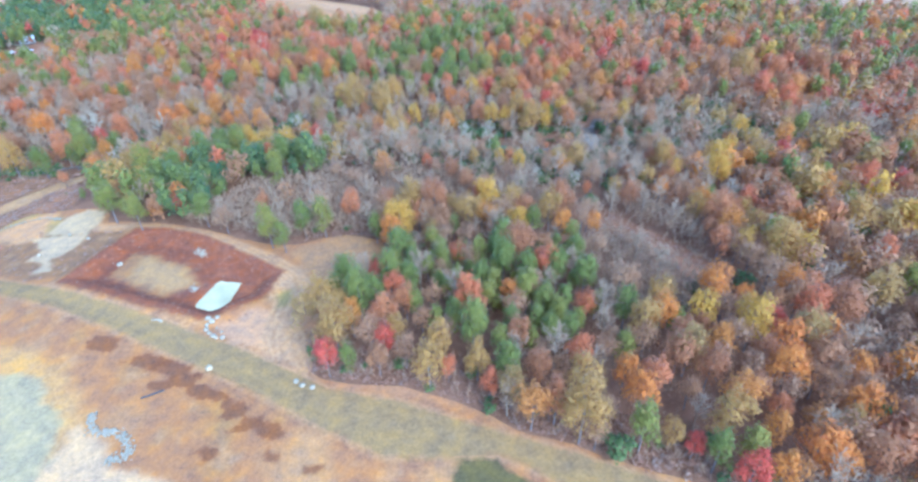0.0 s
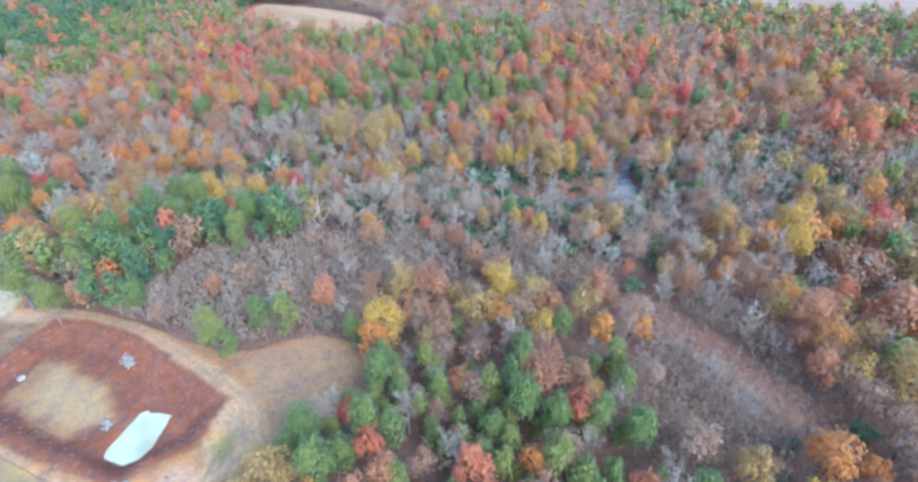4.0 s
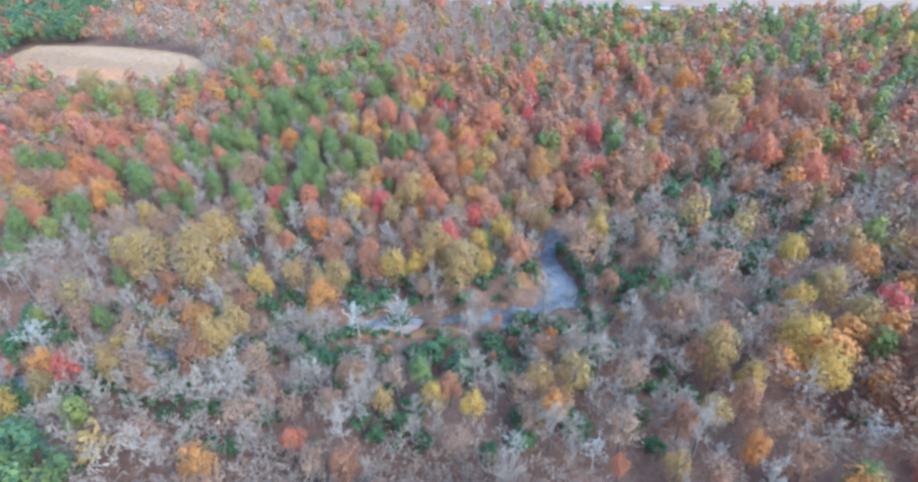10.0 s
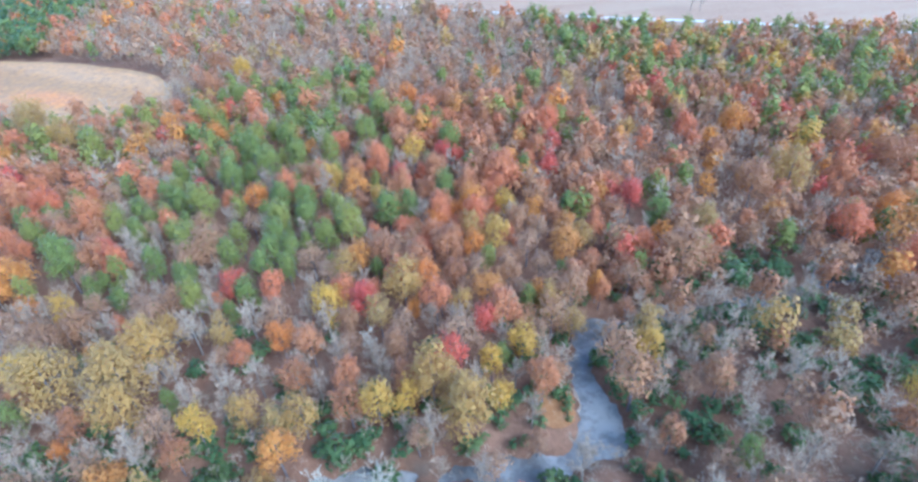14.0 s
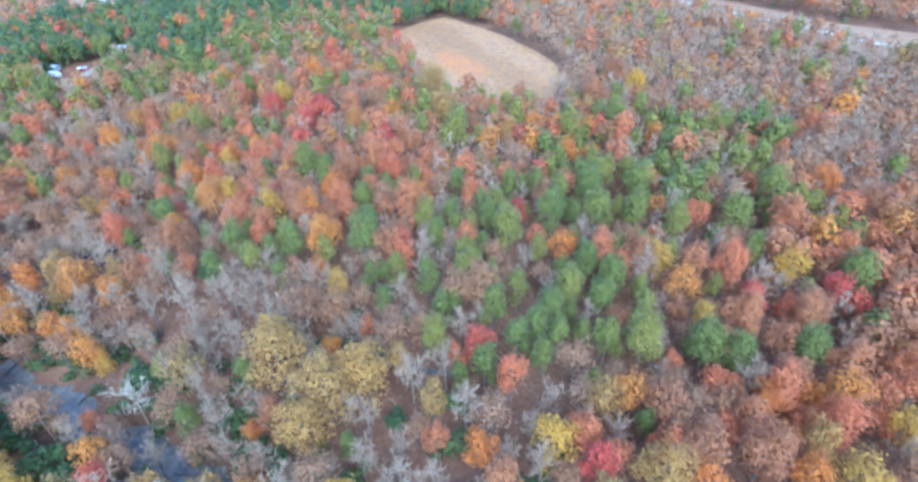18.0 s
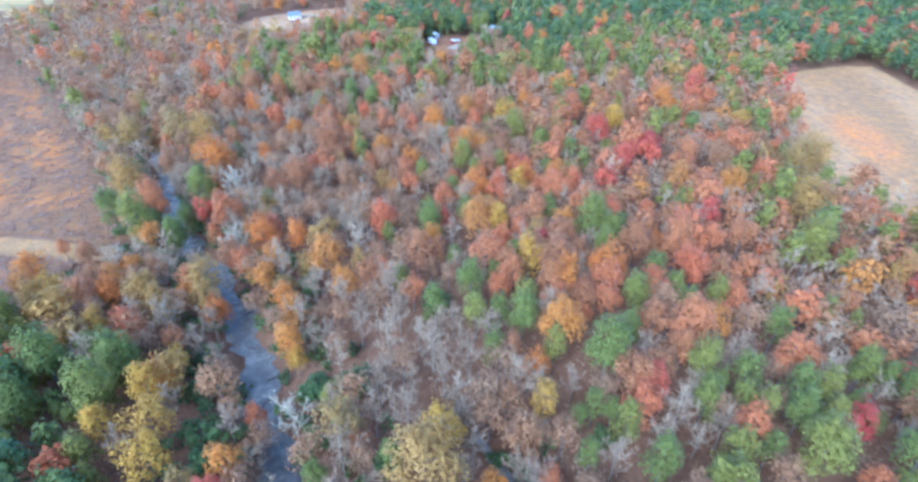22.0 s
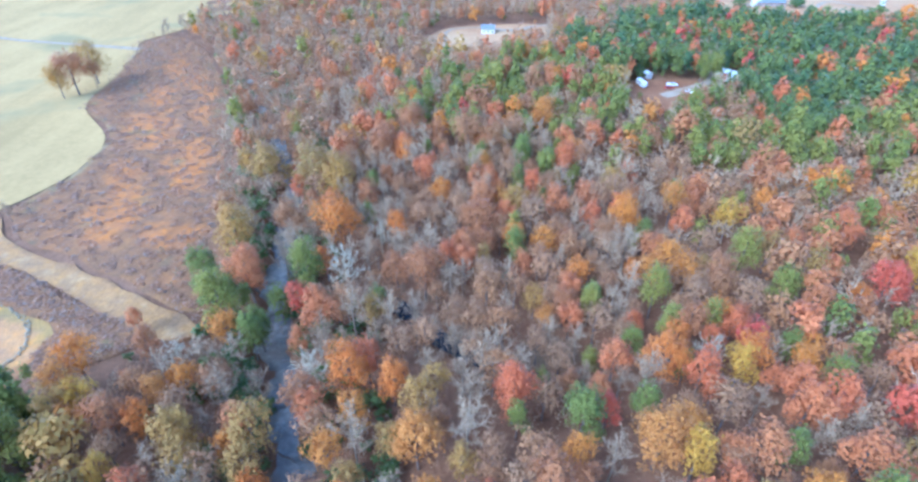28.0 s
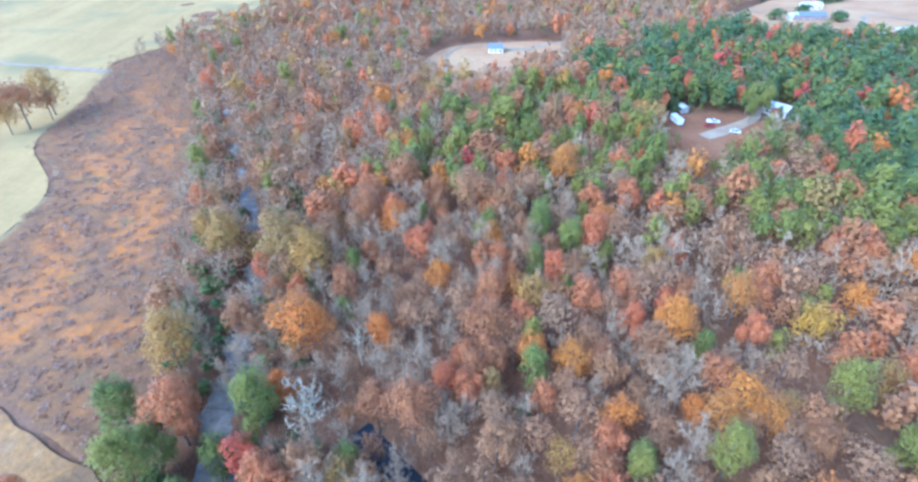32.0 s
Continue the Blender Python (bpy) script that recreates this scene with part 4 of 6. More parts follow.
SEEDS = {
    "pines": [(-321, 494), (-388, 554), (-418, 541), (-368, 482), (-318, 613), (-342, 545), (-325, 539), (-414, 571), (-331, 638), (-114, 238), (-87, 245), (-124, 225), (-367, 507), (-388, 579), (-433, 480), (-195, 275)],
    "pinemix": [(0, 409), (-28, 393), (21, 376), (-52, 371), (-33, 374), (-13, 388), (-70, 365), (17, 371), (25, 425), (-332, 325), (-258, 360), (-299, 435), (18, 146), (-20, 142), (29, 123), (-9, 401), (196, 460), (21, 499), (-330, 362), (-286, 534)],
    "redmix": [(58, 383), (89, 401), (116, 368), (37, 407), (115, 323), (116, 435), (-109, 427), (-145, 366), (-108, 391), (45, 385), (-250, 360), (-219, 398), (-223, 338), (-297, 325), (-212, 420), (-162, 457), (-100, 400), (-71, 411), (223, 346), (-97, 432), (-128, 417), (-193, 349), (187, 416)],
    "mauve": [(-340, 262), (-372, 300), (-430, 300), (-450, 345), (-560, 300), (-600, 400), (-385, 228), (-455, 215), (-540, 190), (-330, 243), (-560, 480), (-640, 250), (-197, 342), (-212, 316), (-340, 288), (-409, 265), (-477, 228), (-267, 315), (-247, 393), (-58, 339), (-103, 324), (-203, 362), (164, 380), (154, 447), (85, 495), (155, 330), (-194, 330), (-210, 313), (-503, 428), (-377, 242), (17, 526), (4, 624), (-178, 307)],
    "grey": [(-45, 247), (0, 243), (40, 240), (70, 232), (-75, 262), (1, 261), (35, 273), (91, 270), (110, 265), (-109, 262), (99, 266), (120, 251), (95, 241), (88, 251), (-46, 301), (-25, 300), (97, 240), (85, 253), (139, 282), (-167, 282), (-200, 294), (-211, 275)],
    "olive": [(-168, 238), (-150, 252), (-136, 263), (-178, 250), (-120, 270), (31, 185), (13, 185), (-21, 182), (110, 223), (-78, 269), (-50, 319), (119, 229), (40, 276), (117, 154), (65, 85), (32, 98), (98, 93), (112, 214)],
    "orange": [(16, 91), (47, 96), (70, 82), (81, 75), (-28, 109)],
    "flame": [(80, 353), (61, 357), (89, 336), (53, 328), (45, 381), (86, 400), (100, 350), (70, 345), (-145, 372), (-133, 397), (-93, 387), (-96, 420), (-120, 380)],
    "bank": [(-154, 235), (-158, 252), (-143, 270), (-139, 249), (-128, 256), (-157, 242), (-150, 300)],
    "thicket": [(-16, 210), (-53, 219), (10, 207), (-83, 202), (-32, 199), (26, 202), (62, 152), (58, 148)],
    "yellowfar": [(321, 444), (269, 454), (226, 448), (338, 425)],
    "evergreen": [(-129, 231), (-117, 249), (-146, 216), (-128, 229), (-106, 243)],
}
MIX = {
    "pines": dict(pine=0.80, crimson=0.02, salmon=0.07, orange=0.03, sparse=0.05, bare=0.03),
    "pinemix": dict(pine=0.50, crimson=0.01, salmon=0.08, orange=0.03, russet=0.06, olive=0.02, sparse=0.18, bare=0.20),
    "redmix": dict(pine=0.14, crimson=0.02, salmon=0.22, orange=0.04, russet=0.12, gold=0.01, olive=0.02, sparse=0.26, bare=0.26),
    "mauve": dict(pine=0.03, salmon=0.04, orange=0.015, russet=0.06, olive=0.02, sparse=0.30, bare=0.53, shrub=0.02),
    "grey": dict(pine=0.01, salmon=0.01, orange=0.02, russet=0.05, olive=0.04, sparse=0.12, bare=0.60, shrub=0.16),
    "olive": dict(pine=0.05, crimson=0.01, salmon=0.04, orange=0.08, russet=0.14, gold=0.03, olive=0.08, sparse=0.22, bare=0.30, shrub=0.06),
    "orange": dict(pine=0.10, crimson=0.03, salmon=0.10, orange=0.16, russet=0.16, gold=0.03, olive=0.12, sparse=0.20, bare=0.14),
    "flame": dict(pine=0.08, crimson=0.04, salmon=0.30, orange=0.14, russet=0.16, gold=0.02, olive=0.04, sparse=0.14, bare=0.08),
    "bank": dict(pine=0.08, salmon=0.04, orange=0.12, russet=0.10, gold=0.05, olive=0.20, sparse=0.16, bare=0.13, shrub=0.14),
    "thicket": dict(sapling=0.82, sparse=0.06, bare=0.08, russet=0.02, salmon=0.01, shrub=0.01),
    "yellowfar": dict(pine=0.20, salmon=0.06, orange=0.05, russet=0.05, gold=0.07, olive=0.03, sparse=0.22, bare=0.34),
    "evergreen": dict(pine=0.60, orange=0.04, russet=0.04, olive=0.06, sparse=0.06, bare=0.06, shrub=0.14),
}
KINDS = ["pine", "crimson", "salmon", "orange", "russet", "gold", "olive", "sparse", "bare", "white", "shrub", "sapling"]
LABELS = {
    "pine": ("pine_tree", "green pine tree with a shaggy crown"),
    "crimson": ("maple_tree", "maple tree in deep crimson autumn leaf"),
    "salmon": ("maple_tree", "maple tree in faded salmon-red autumn leaf"),
    "orange": ("oak_tree", "oak tree in bright orange autumn leaf"),
    "russet": ("oak_tree", "oak tree in dull russet-brown autumn leaf"),
    "gold": ("poplar_tree", "tall poplar tree in golden-yellow autumn leaf"),
    "olive": ("poplar_tree", "broad poplar tree in olive-tan autumn leaf"),
    "sparse": ("sweetgum_tree", "half-bare tree with thin pinkish-brown leaves"),
    "bare": ("bare_tree", "leafless mauve-grey tree with fine twigs"),
    "white": ("sycamore_tree", "leafless sycamore tree with pale white branches"),
    "shrub": ("evergreen_shrub", "dark green evergreen shrub under the trees"),
    "sapling": ("sapling", "slender leafless brown sapling in a thicket"),
    "brush": ("brush", "low brown dead brush on the heath"),
}
WOODS_NAMES = {"pine": "pine_woods", "crimson": "crimson_woods", "salmon": "maple_woods", "orange": "orange_woods", "russet": "oak_woods", "gold": "golden_woods", "olive": "poplar_woods",
               "sparse": "sweetgum_woods", "bare": "bare_woods", "shrub": "shrub_layer", "sapling": "sapling_thicket", "brush": "heath_brush"}
LANDMARKS = []
LANDMARKS.append(("pine", [(-188.9, 259.8, 1.75), (-144.1, 351.3, 1.51), (-146.3, 337.4, 0.83), (-146.9, 366, 1.04), (-148.7, 409.6, 1.17), (-131, 389.4, 1.02), (-184.1, 381.3, 1.31), (-182, 417, 1.3), (-167.1, 369.7, 0.96), (-211.1, 346, 1.2), (-106.9, 349.2, 1.36), (-119.9, 332.5, 0.98), (-96.5, 346, 1.17), (-96.1, 361, 1.18), (-88.8, 356.5, 1.32), (-77.6, 359.1, 1.05), (-116.1, 396.4, 1.61), (-110.3, 399.9, 1.33), (-89.6, 399.9, 1.17), (-82.8, 387.6, 1.4), (-74.1, 398.4, 0.97), (-74.5, 409.3, 1.08), (-73.8, 378.7, 1.04), (-58.9, 354.1, 0.77), (-49.8, 350.7, 0.85), (-41.1, 362.1, 1.21), (-36.6, 377.9, 1.25), (-28.9, 392.4, 1.75), (-19.3, 405.7, 1.53), (-57.9, 412.4, 1.21)]))
LANDMARKS.append(("pine", [(-77, 447.6, 1.75), (-10.4, 438.8, 1.64), (-11.6, 424.9, 1.58), (6.2, 418.8, 1.43), (-0.4, 386.6, 1.31), (7.9, 384.8, 1.45), (-6.2, 382.1, 1.11), (-15.6, 370, 1.11), (-12.5, 341.5, 1.25), (-7.8, 351, 1.18), (-3.2, 363.3, 1.31), (7.7, 374.3, 1.39), (19, 376.1, 1.14), (5.3, 398.6, 1.12), (19.8, 416.2, 1.33), (-18.3, 488, 1.75), (-32.7, 467, 1.62), (-105.3, 337.6, 1.15), (27.7, 341.5, 0.83), (13.1, 360.8, 1.34), (21.9, 361.9, 1.58), (0.2, 349, 1.04), (-68.1, 367.8, 1.75), (36.2, 369, 1.59), (43.6, 368.1, 1.31), (36.1, 426.3, 1.75), (45.5, 444.8, 1.75), (69.1, 410, 1.75), (3.8, 432.7, 1.75), (-5.4, 413.6, 1.71)]))
LANDMARKS.append(("pine", [(58.9, 377.5, 1.33), (125.9, 339.1, 1.56), (-83.4, 240.7, 1.47), (-84.3, 231.5, 1.39), (-72.6, 238.2, 1.35), (-81.1, 222.2, 1.11), (-31.2, 104.7, 0.81), (10.3, 106.9, 0.97), (24.8, 124.5, 1.12), (39.3, 135.6, 1.33), (14.3, 143.2, 1.38), (21.5, 140.2, 1.27), (-22.5, 139.3, 1.27), (-26.4, 131.2, 1.1), (-16, 137.2, 1.08), (5.3, 116.7, 0.81), (24.7, 112.5, 0.95), (30.1, 110.8, 0.99), (27.8, 172.5, 1.06), (-143.6, 197.2, 1.62), (-128.3, 188.3, 1.2), (-101.7, 189.4, 1.35), (-70.6, 171.2, 1.32), (-65, 168.3, 0.97), (-60, 179.9, 1.16), (-51.9, 179, 1.23), (-31.4, 173.8, 0.99), (-205.9, 249.8, 1.49), (-203.9, 281.4, 1.6), (-31, 369.3, 1.6)]))
LANDMARKS.append(("pine", [(-143.5, 230.1, 1.6), (-129.7, 228.6, 1.6), (-121.5, 243.2, 1.6), (-110, 238, 1.6), (-107.8, 253.9, 1.6), (-118.4, 258.2, 1.6), (-195.9, 411.7, 1.51), (228, 543, 1), (234, 540, 0.9), (-357, 468, 1.1), (-352, 473, 1.2), (-349, 466, 0.9)]))
LANDMARKS.append(("crimson", [(-162.9, 398, 0.95), (-178.8, 443.5, 1.32), (-106.1, 436.1, 1.09), (-148.5, 433.2, 1.23), (-155.5, 452, 1.29), (64.9, 404.2, 0.99), (-153.8, 440.6, 1.01), (45, 392.3, 1.01), (-37, 104.4, 0.84), (52, 75.4, 0.63), (88.3, 113.8, 0.79), (122.2, 351.9, 1.27)]))
LANDMARKS.append(("salmon", [(-184.3, 288.2, 1.43), (-177.3, 283.2, 0.75), (-128, 401.6, 1.2), (-229.1, 410, 0.92), (-234.9, 413.9, 1.24), (-205.2, 387.3, 1.09), (-216.6, 401.9, 1.03), (-203.9, 446.6, 1.4), (-201, 429.2, 1.07), (-247.8, 344.6, 0.78), (-260, 317.6, 1.21), (-280.2, 388.9, 1.17), (-118, 359.2, 1.18), (-104.6, 357.5, 0.92), (-84.6, 372.6, 0.75), (-96, 414.1, 1.41), (-93.3, 424.6, 1.08), (-83.9, 409.4, 1.15), (-70.4, 411.3, 0.99), (-117.6, 419.7, 0.86), (-140.2, 457.3, 1.42), (-188.3, 506.4, 1.11), (-203.4, 521.3, 1.47), (-95.4, 286.4, 0.69), (-62.9, 387.1, 1.06), (-236.7, 338.1, 1.27), (-4.2, 339.1, 1.1), (5.5, 314, 1.02), (65.2, 357.8, 1.32), (67, 376.1, 1.35)]))
LANDMARKS.append(("salmon", [(73.5, 371.4, 1.12), (81.3, 376.5, 1.75), (43.6, 383.2, 1.35), (28.1, 402.4, 1.16), (58.4, 390.7, 1.26), (24.6, 425.5, 1.14), (52, 431, 1.48), (67.7, 426.9, 0.96), (104, 396.4, 1.19), (97, 390.8, 0.98), (13.7, 300.9, 1.06), (102.9, 341.4, 1.02), (112.5, 326.5, 1.1), (182.7, 314.8, 1.61), (185.5, 292.7, 1.75), (205.2, 342.6, 1.4), (171.4, 393.4, 1.28), (114.8, 413.7, 1.47), (117.6, 380.9, 1.18), (-13.4, 231.1, 0.76), (55.4, 204.8, 0.55), (97.1, 172.5, 1.3), (113.1, 183.2, 0.94), (26.9, 192.7, 0.55), (-22.7, 120.9, 1.12), (-4.1, 101, 0.64), (6.8, 94.5, 0.71), (47.9, 92.8, 0.96), (-1.2, 137, 0.67), (75.4, 83.9, 0.75)]))
LANDMARKS.append(("salmon", [(167.8, 196.6, 1.28), (138.9, 142.8, 1.14), (-42.2, 187.9, 1.05), (123.3, 175.2, 1.34), (-202.5, 263.9, 1.6), (-91.6, 435.9, 1.2), (-172.6, 419.8, 1.15), (-150, 248, 1), (-134, 259, 1), (-188, 236, 0.6)]))
LANDMARKS.append(("orange", [(-227.1, 288, 1.75), (-159.3, 309.1, 1.08), (-151.8, 300.7, 0.95), (-141.6, 295.5, 0.96), (-141.2, 315, 1.32), (-134.4, 347.5, 0.92), (-135.9, 365.2, 1.4), (-158.3, 373.9, 1.32), (-153.4, 405.7, 0.89), (-177.1, 434.6, 0.85), (-194.2, 384.4, 1.03), (-197.5, 379.7, 0.74), (-224.3, 434, 1.07), (-181.8, 350.3, 0.68), (-212.4, 355.6, 1.12), (-273.4, 309.3, 1.13), (-303.5, 372.1, 1.42), (-265, 375.6, 1.24), (-167.9, 232.7, 1.01), (-128.5, 317.4, 1.03), (-129.6, 300.1, 0.94), (-110.9, 297.9, 1.09), (-81.6, 363.5, 1.44), (-95.6, 388, 1.44), (-66.4, 399.6, 1.08), (-128, 443, 1.13), (-188.3, 487.4, 1.5), (-109.6, 266.3, 1.04), (-54.8, 301.5, 0.55), (-10.6, 393.3, 1.14)]))
LANDMARKS.append(("orange", [(-29.4, 452.9, 1.15), (27, 389.6, 1.21), (-50.6, 473, 1.17), (-2.2, 317.8, 0.9), (23.6, 348, 1.1), (41.7, 330.2, 1.03), (60.2, 343.5, 0.99), (89.8, 335.2, 1.32), (57.6, 320.8, 1.09), (35.2, 322, 0.62), (60.9, 461.5, 1.37), (-3.8, 284.4, 1.13), (204.3, 319.4, 1.29), (191.6, 388, 1.59), (-37.5, 277.2, 0.95), (-42.5, 288.4, 1.33), (84.7, 199.2, 0.81), (158.5, 242.5, 1.2), (16.1, 84.8, 0.99), (41.4, 95.5, 0.89), (65.8, 85.8, 1.08), (70.7, 76.7, 0.87), (81.8, 80.4, 0.73), (67.3, 66.1, 0.81), (100.9, 94.6, 0.89), (87, 103.2, 1.11), (-240.5, 345.3, 0.89), (50.8, 171.5, 0.71), (-111.8, 266.4, 0.86), (-117, 458.7, 1.3)]))
LANDMARKS.append(("orange", [(-161.3, 231.8, 0.95), (-159, 254, 0.9)]))
LANDMARKS.append(("russet", [(-211.9, 260.7, 1.1), (-223.5, 334.9, 1.4), (-191.5, 334.8, 1.21), (-298.6, 312.8, 1.53), (-288.9, 322.8, 1.19), (-280.6, 336, 1.73), (-174.8, 245.6, 0.89), (-103.8, 375.9, 1.26), (-100.4, 401.6, 1.51), (-72.9, 386, 1.18), (-109.7, 423.8, 1.01), (-187.1, 464.7, 1.21), (-216.7, 482.5, 1.21), (-132.6, 467.2, 1.28), (-133.9, 430.3, 1.05), (-125.6, 269.7, 0.8), (-34.9, 511.3, 1.75), (-33, 535.6, 1.7), (39.6, 338.2, 1.25), (51.3, 342.5, 1.33), (55.2, 368.1, 1.14), (75.1, 448.5, 1.53), (88.3, 425.7, 1.38), (85.4, 405.3, 1.07), (67.1, 327.6, 1.11), (50.6, 330.4, 0.94), (103.1, 273.2, 1.12), (121.3, 316.3, 1.75), (174.6, 321.8, 1.14), (168.2, 344.4, 1.63)]))
LANDMARKS.append(("russet", [(224.6, 366.6, 1.53), (226.9, 342.8, 1.7), (-38.8, 266.2, 1.21), (89, 192, 0.7), (-51.8, 262.1, 0.86), (19.3, 97.4, 0.9), (59.9, 107.5, 0.95), (23, 160, 0.89), (62.8, 95.2, 0.97), (107.8, 115.2, 1.38), (126, 150.9, 1.3), (177, 187, 1.1), (87.7, 67.4, 1.17)]))
LANDMARKS.append(("gold", [(-132, 371.2, 1.03), (-216.8, 417.3, 1.15), (-107, 299, 0.66), (-182.3, 455.3, 1.19), (-99.8, 255.2, 0.95), (-64.3, 348.3, 0.95), (-86.7, 264.3, 1.13), (18.1, 397.6, 1.08), (-20.6, 532.4, 1.37), (11.9, 325.8, 1.15), (-22.6, 296.7, 0.99), (68.2, 344.9, 1.22), (53.4, 408.9, 1.14), (20.2, 290.4, 1.11), (27.2, 290.3, 0.94), (51.1, 295.5, 0.79), (61.3, 299.4, 1.02), (92.9, 288.2, 1), (141.6, 253.3, 1.05), (20.7, 234.1, 0.7), (28.5, 227.2, 0.78), (116, 222.2, 1.37), (113.3, 211.4, 1.39), (128.7, 236.1, 0.92), (95.4, 214.7, 1), (11.9, 189.1, 1.28), (-96.7, 265.2, 1.13), (-21.8, 174.5, 1.31), (31.6, 148.2, 0.7), (-19.7, 534.5, 1.18)]))
LANDMARKS.append(("gold", [(-106.8, 264.9, 1.19), (-156, 239, 0.9), (-138, 251, 0.8)]))
LANDMARKS.append(("olive", [(-256.5, 284.3, 1.75), (-265.2, 274, 1.75), (-224.1, 254.7, 1.61), (-187, 427.7, 1.19), (-199.8, 422.4, 0.96), (-235.1, 349.4, 1.11), (-146.8, 261.8, 1.05), (-152.4, 235.4, 0.92), (-58.8, 461, 1.03), (-114.6, 493.1, 1.6), (-92.5, 464, 1.75), (-58.8, 317.1, 1.75), (-42.3, 315, 1.75), (-40.7, 305.2, 1.33), (17.8, 342.4, 0.99), (33.9, 327.7, 1.34), (25.1, 318.7, 0.93), (-11.7, 297.1, 0.92), (40.4, 281.5, 1.61), (78.4, 304.1, 0.86), (139.2, 330.7, 1.26), (184.6, 345.2, 1.75), (-50.9, 285.5, 1.08), (8.3, 236.8, 0.7), (55.3, 228.4, 1.01), (47.3, 231, 0.82), (65.7, 199.6, 0.71), (138.8, 235.5, 1.15), (135.6, 222, 1.29), (91.2, 177.7, 0.95)]))
LANDMARKS.append(("olive", [(81.8, 209.4, 0.86), (21, 184.6, 1.11), (35, 178.4, 1.16), (-62.2, 272.7, 1), (106.8, 163.7, 0.89), (4, 178.4, 1.2), (-19, 190.1, 1.39), (-35.7, 113, 1.26), (3.7, 100.6, 0.91), (30.4, 93, 1.04), (26.9, 85.6, 0.75), (51.1, 113.1, 1.08), (60.7, 79, 1.11), (88.5, 78.2, 0.8), (47.7, 78.1, 0.61), (60.4, 125.8, 0.94), (123, 121.1, 1.22), (142, 163.7, 1.37), (-272.3, 253.7, 1.59), (107, 146.3, 1.44), (-36.1, 322.7, 1.6), (-113, 486.1, 1.6), (-147, 264, 1), (-139, 267, 1.1), (-110, 269, 1.1)]))
LANDMARKS.append(("sparse", [(-135.3, 339.8, 1.18), (-205.5, 403.8, 1.14), (-178.3, 405.4, 1.28), (-180.8, 391.5, 1.2), (-193.5, 343.5, 1.07), (-226.2, 353, 1.49), (-197.5, 353.6, 1.31), (-230.6, 369.2, 1.14), (-172, 310.1, 1.13), (-178.6, 338.4, 1.2), (-166.6, 351.8, 1.12), (-176.3, 363.1, 1.17), (-143.8, 383, 1.26), (-145.4, 375.5, 0.81), (-148.9, 419.7, 1), (-153.7, 244.7, 0.98), (-160.9, 249, 1.03), (-143.6, 250.2, 0.92), (-122, 329, 0.96), (-123.4, 343.6, 0.78), (-138.2, 272, 1.2), (-134.1, 259.6, 1.15), (-28.9, 382.9, 1.06), (-44.5, 438.7, 1.45), (-3.9, 326.8, 1.26), (8.1, 350.3, 1.2), (35.9, 350.7, 1.14), (-33.8, 345.4, 1.27), (77.4, 339, 1.14), (84, 345.4, 1.16)]))
LANDMARKS.append(("sparse", [(90.4, 362.8, 1.26), (58, 332.8, 0.98), (78.7, 329.9, 1.08), (82.8, 278.3, 1.75), (100.4, 202.4, 0.89), (-6.5, 194.1, 0.73), (-4.6, 238.3, 1.04), (-23, 259.1, 1.36), (15.8, 121, 1.07), (29.3, 153.9, 1.06), (3.4, 162.9, 1), (-5, 163.5, 1), (76.1, 117.9, 1.16), (92, 120.6, 1.07), (-91.7, 183.4, 0.91), (-8.4, 129, 0.89), (-11.6, 118.4, 0.85), (-15.8, 106.2, 0.89), (-4.8, 113.2, 0.82), (25.7, 99, 0.76), (34.6, 85.6, 0.7), (42.2, 83.1, 0.78), (55.7, 89.5, 0.81), (74.5, 96.1, 0.93), (88.7, 91.8, 0.91), (72.5, 67.2, 0.7), (103.4, 80, 1.01), (120.1, 107.5, 1), (83.1, 288.1, 1.6)]))
LANDMARKS.append(("bare", [(-219.9, 273.9, 1.42), (-208.5, 315.3, 1.25), (-142.8, 326.1, 1.4), (-133.6, 354.8, 1.06), (-163.8, 317.5, 0.98), (-172, 303.9, 0.86), (-145.4, 391.2, 0.81), (-136.9, 407.3, 0.97), (-159, 269.5, 1.25), (-150.8, 267.4, 0.9), (-129.3, 308.9, 1.33), (-152.7, 327.2, 1.22), (-132.7, 267.9, 1.39), (-108.8, 316.8, 1.11), (-108.2, 328.1, 0.96), (-91.2, 331.3, 1.29), (-84.9, 338.6, 1.11), (-121.7, 275.5, 1), (-108, 282.6, 0.64), (-76.7, 319.3, 1.28), (-75.9, 331.5, 1.24), (-46.8, 355.1, 1.03), (-24.7, 351.3, 1.06), (-26.5, 328.6, 1.24), (-18.9, 383.3, 1.01), (-57.3, 325.4, 0.97), (6.6, 337.6, 1.02), (22.7, 336.4, 0.91), (77.4, 356.5, 0.98), (-8.7, 308.5, 1.05)]))
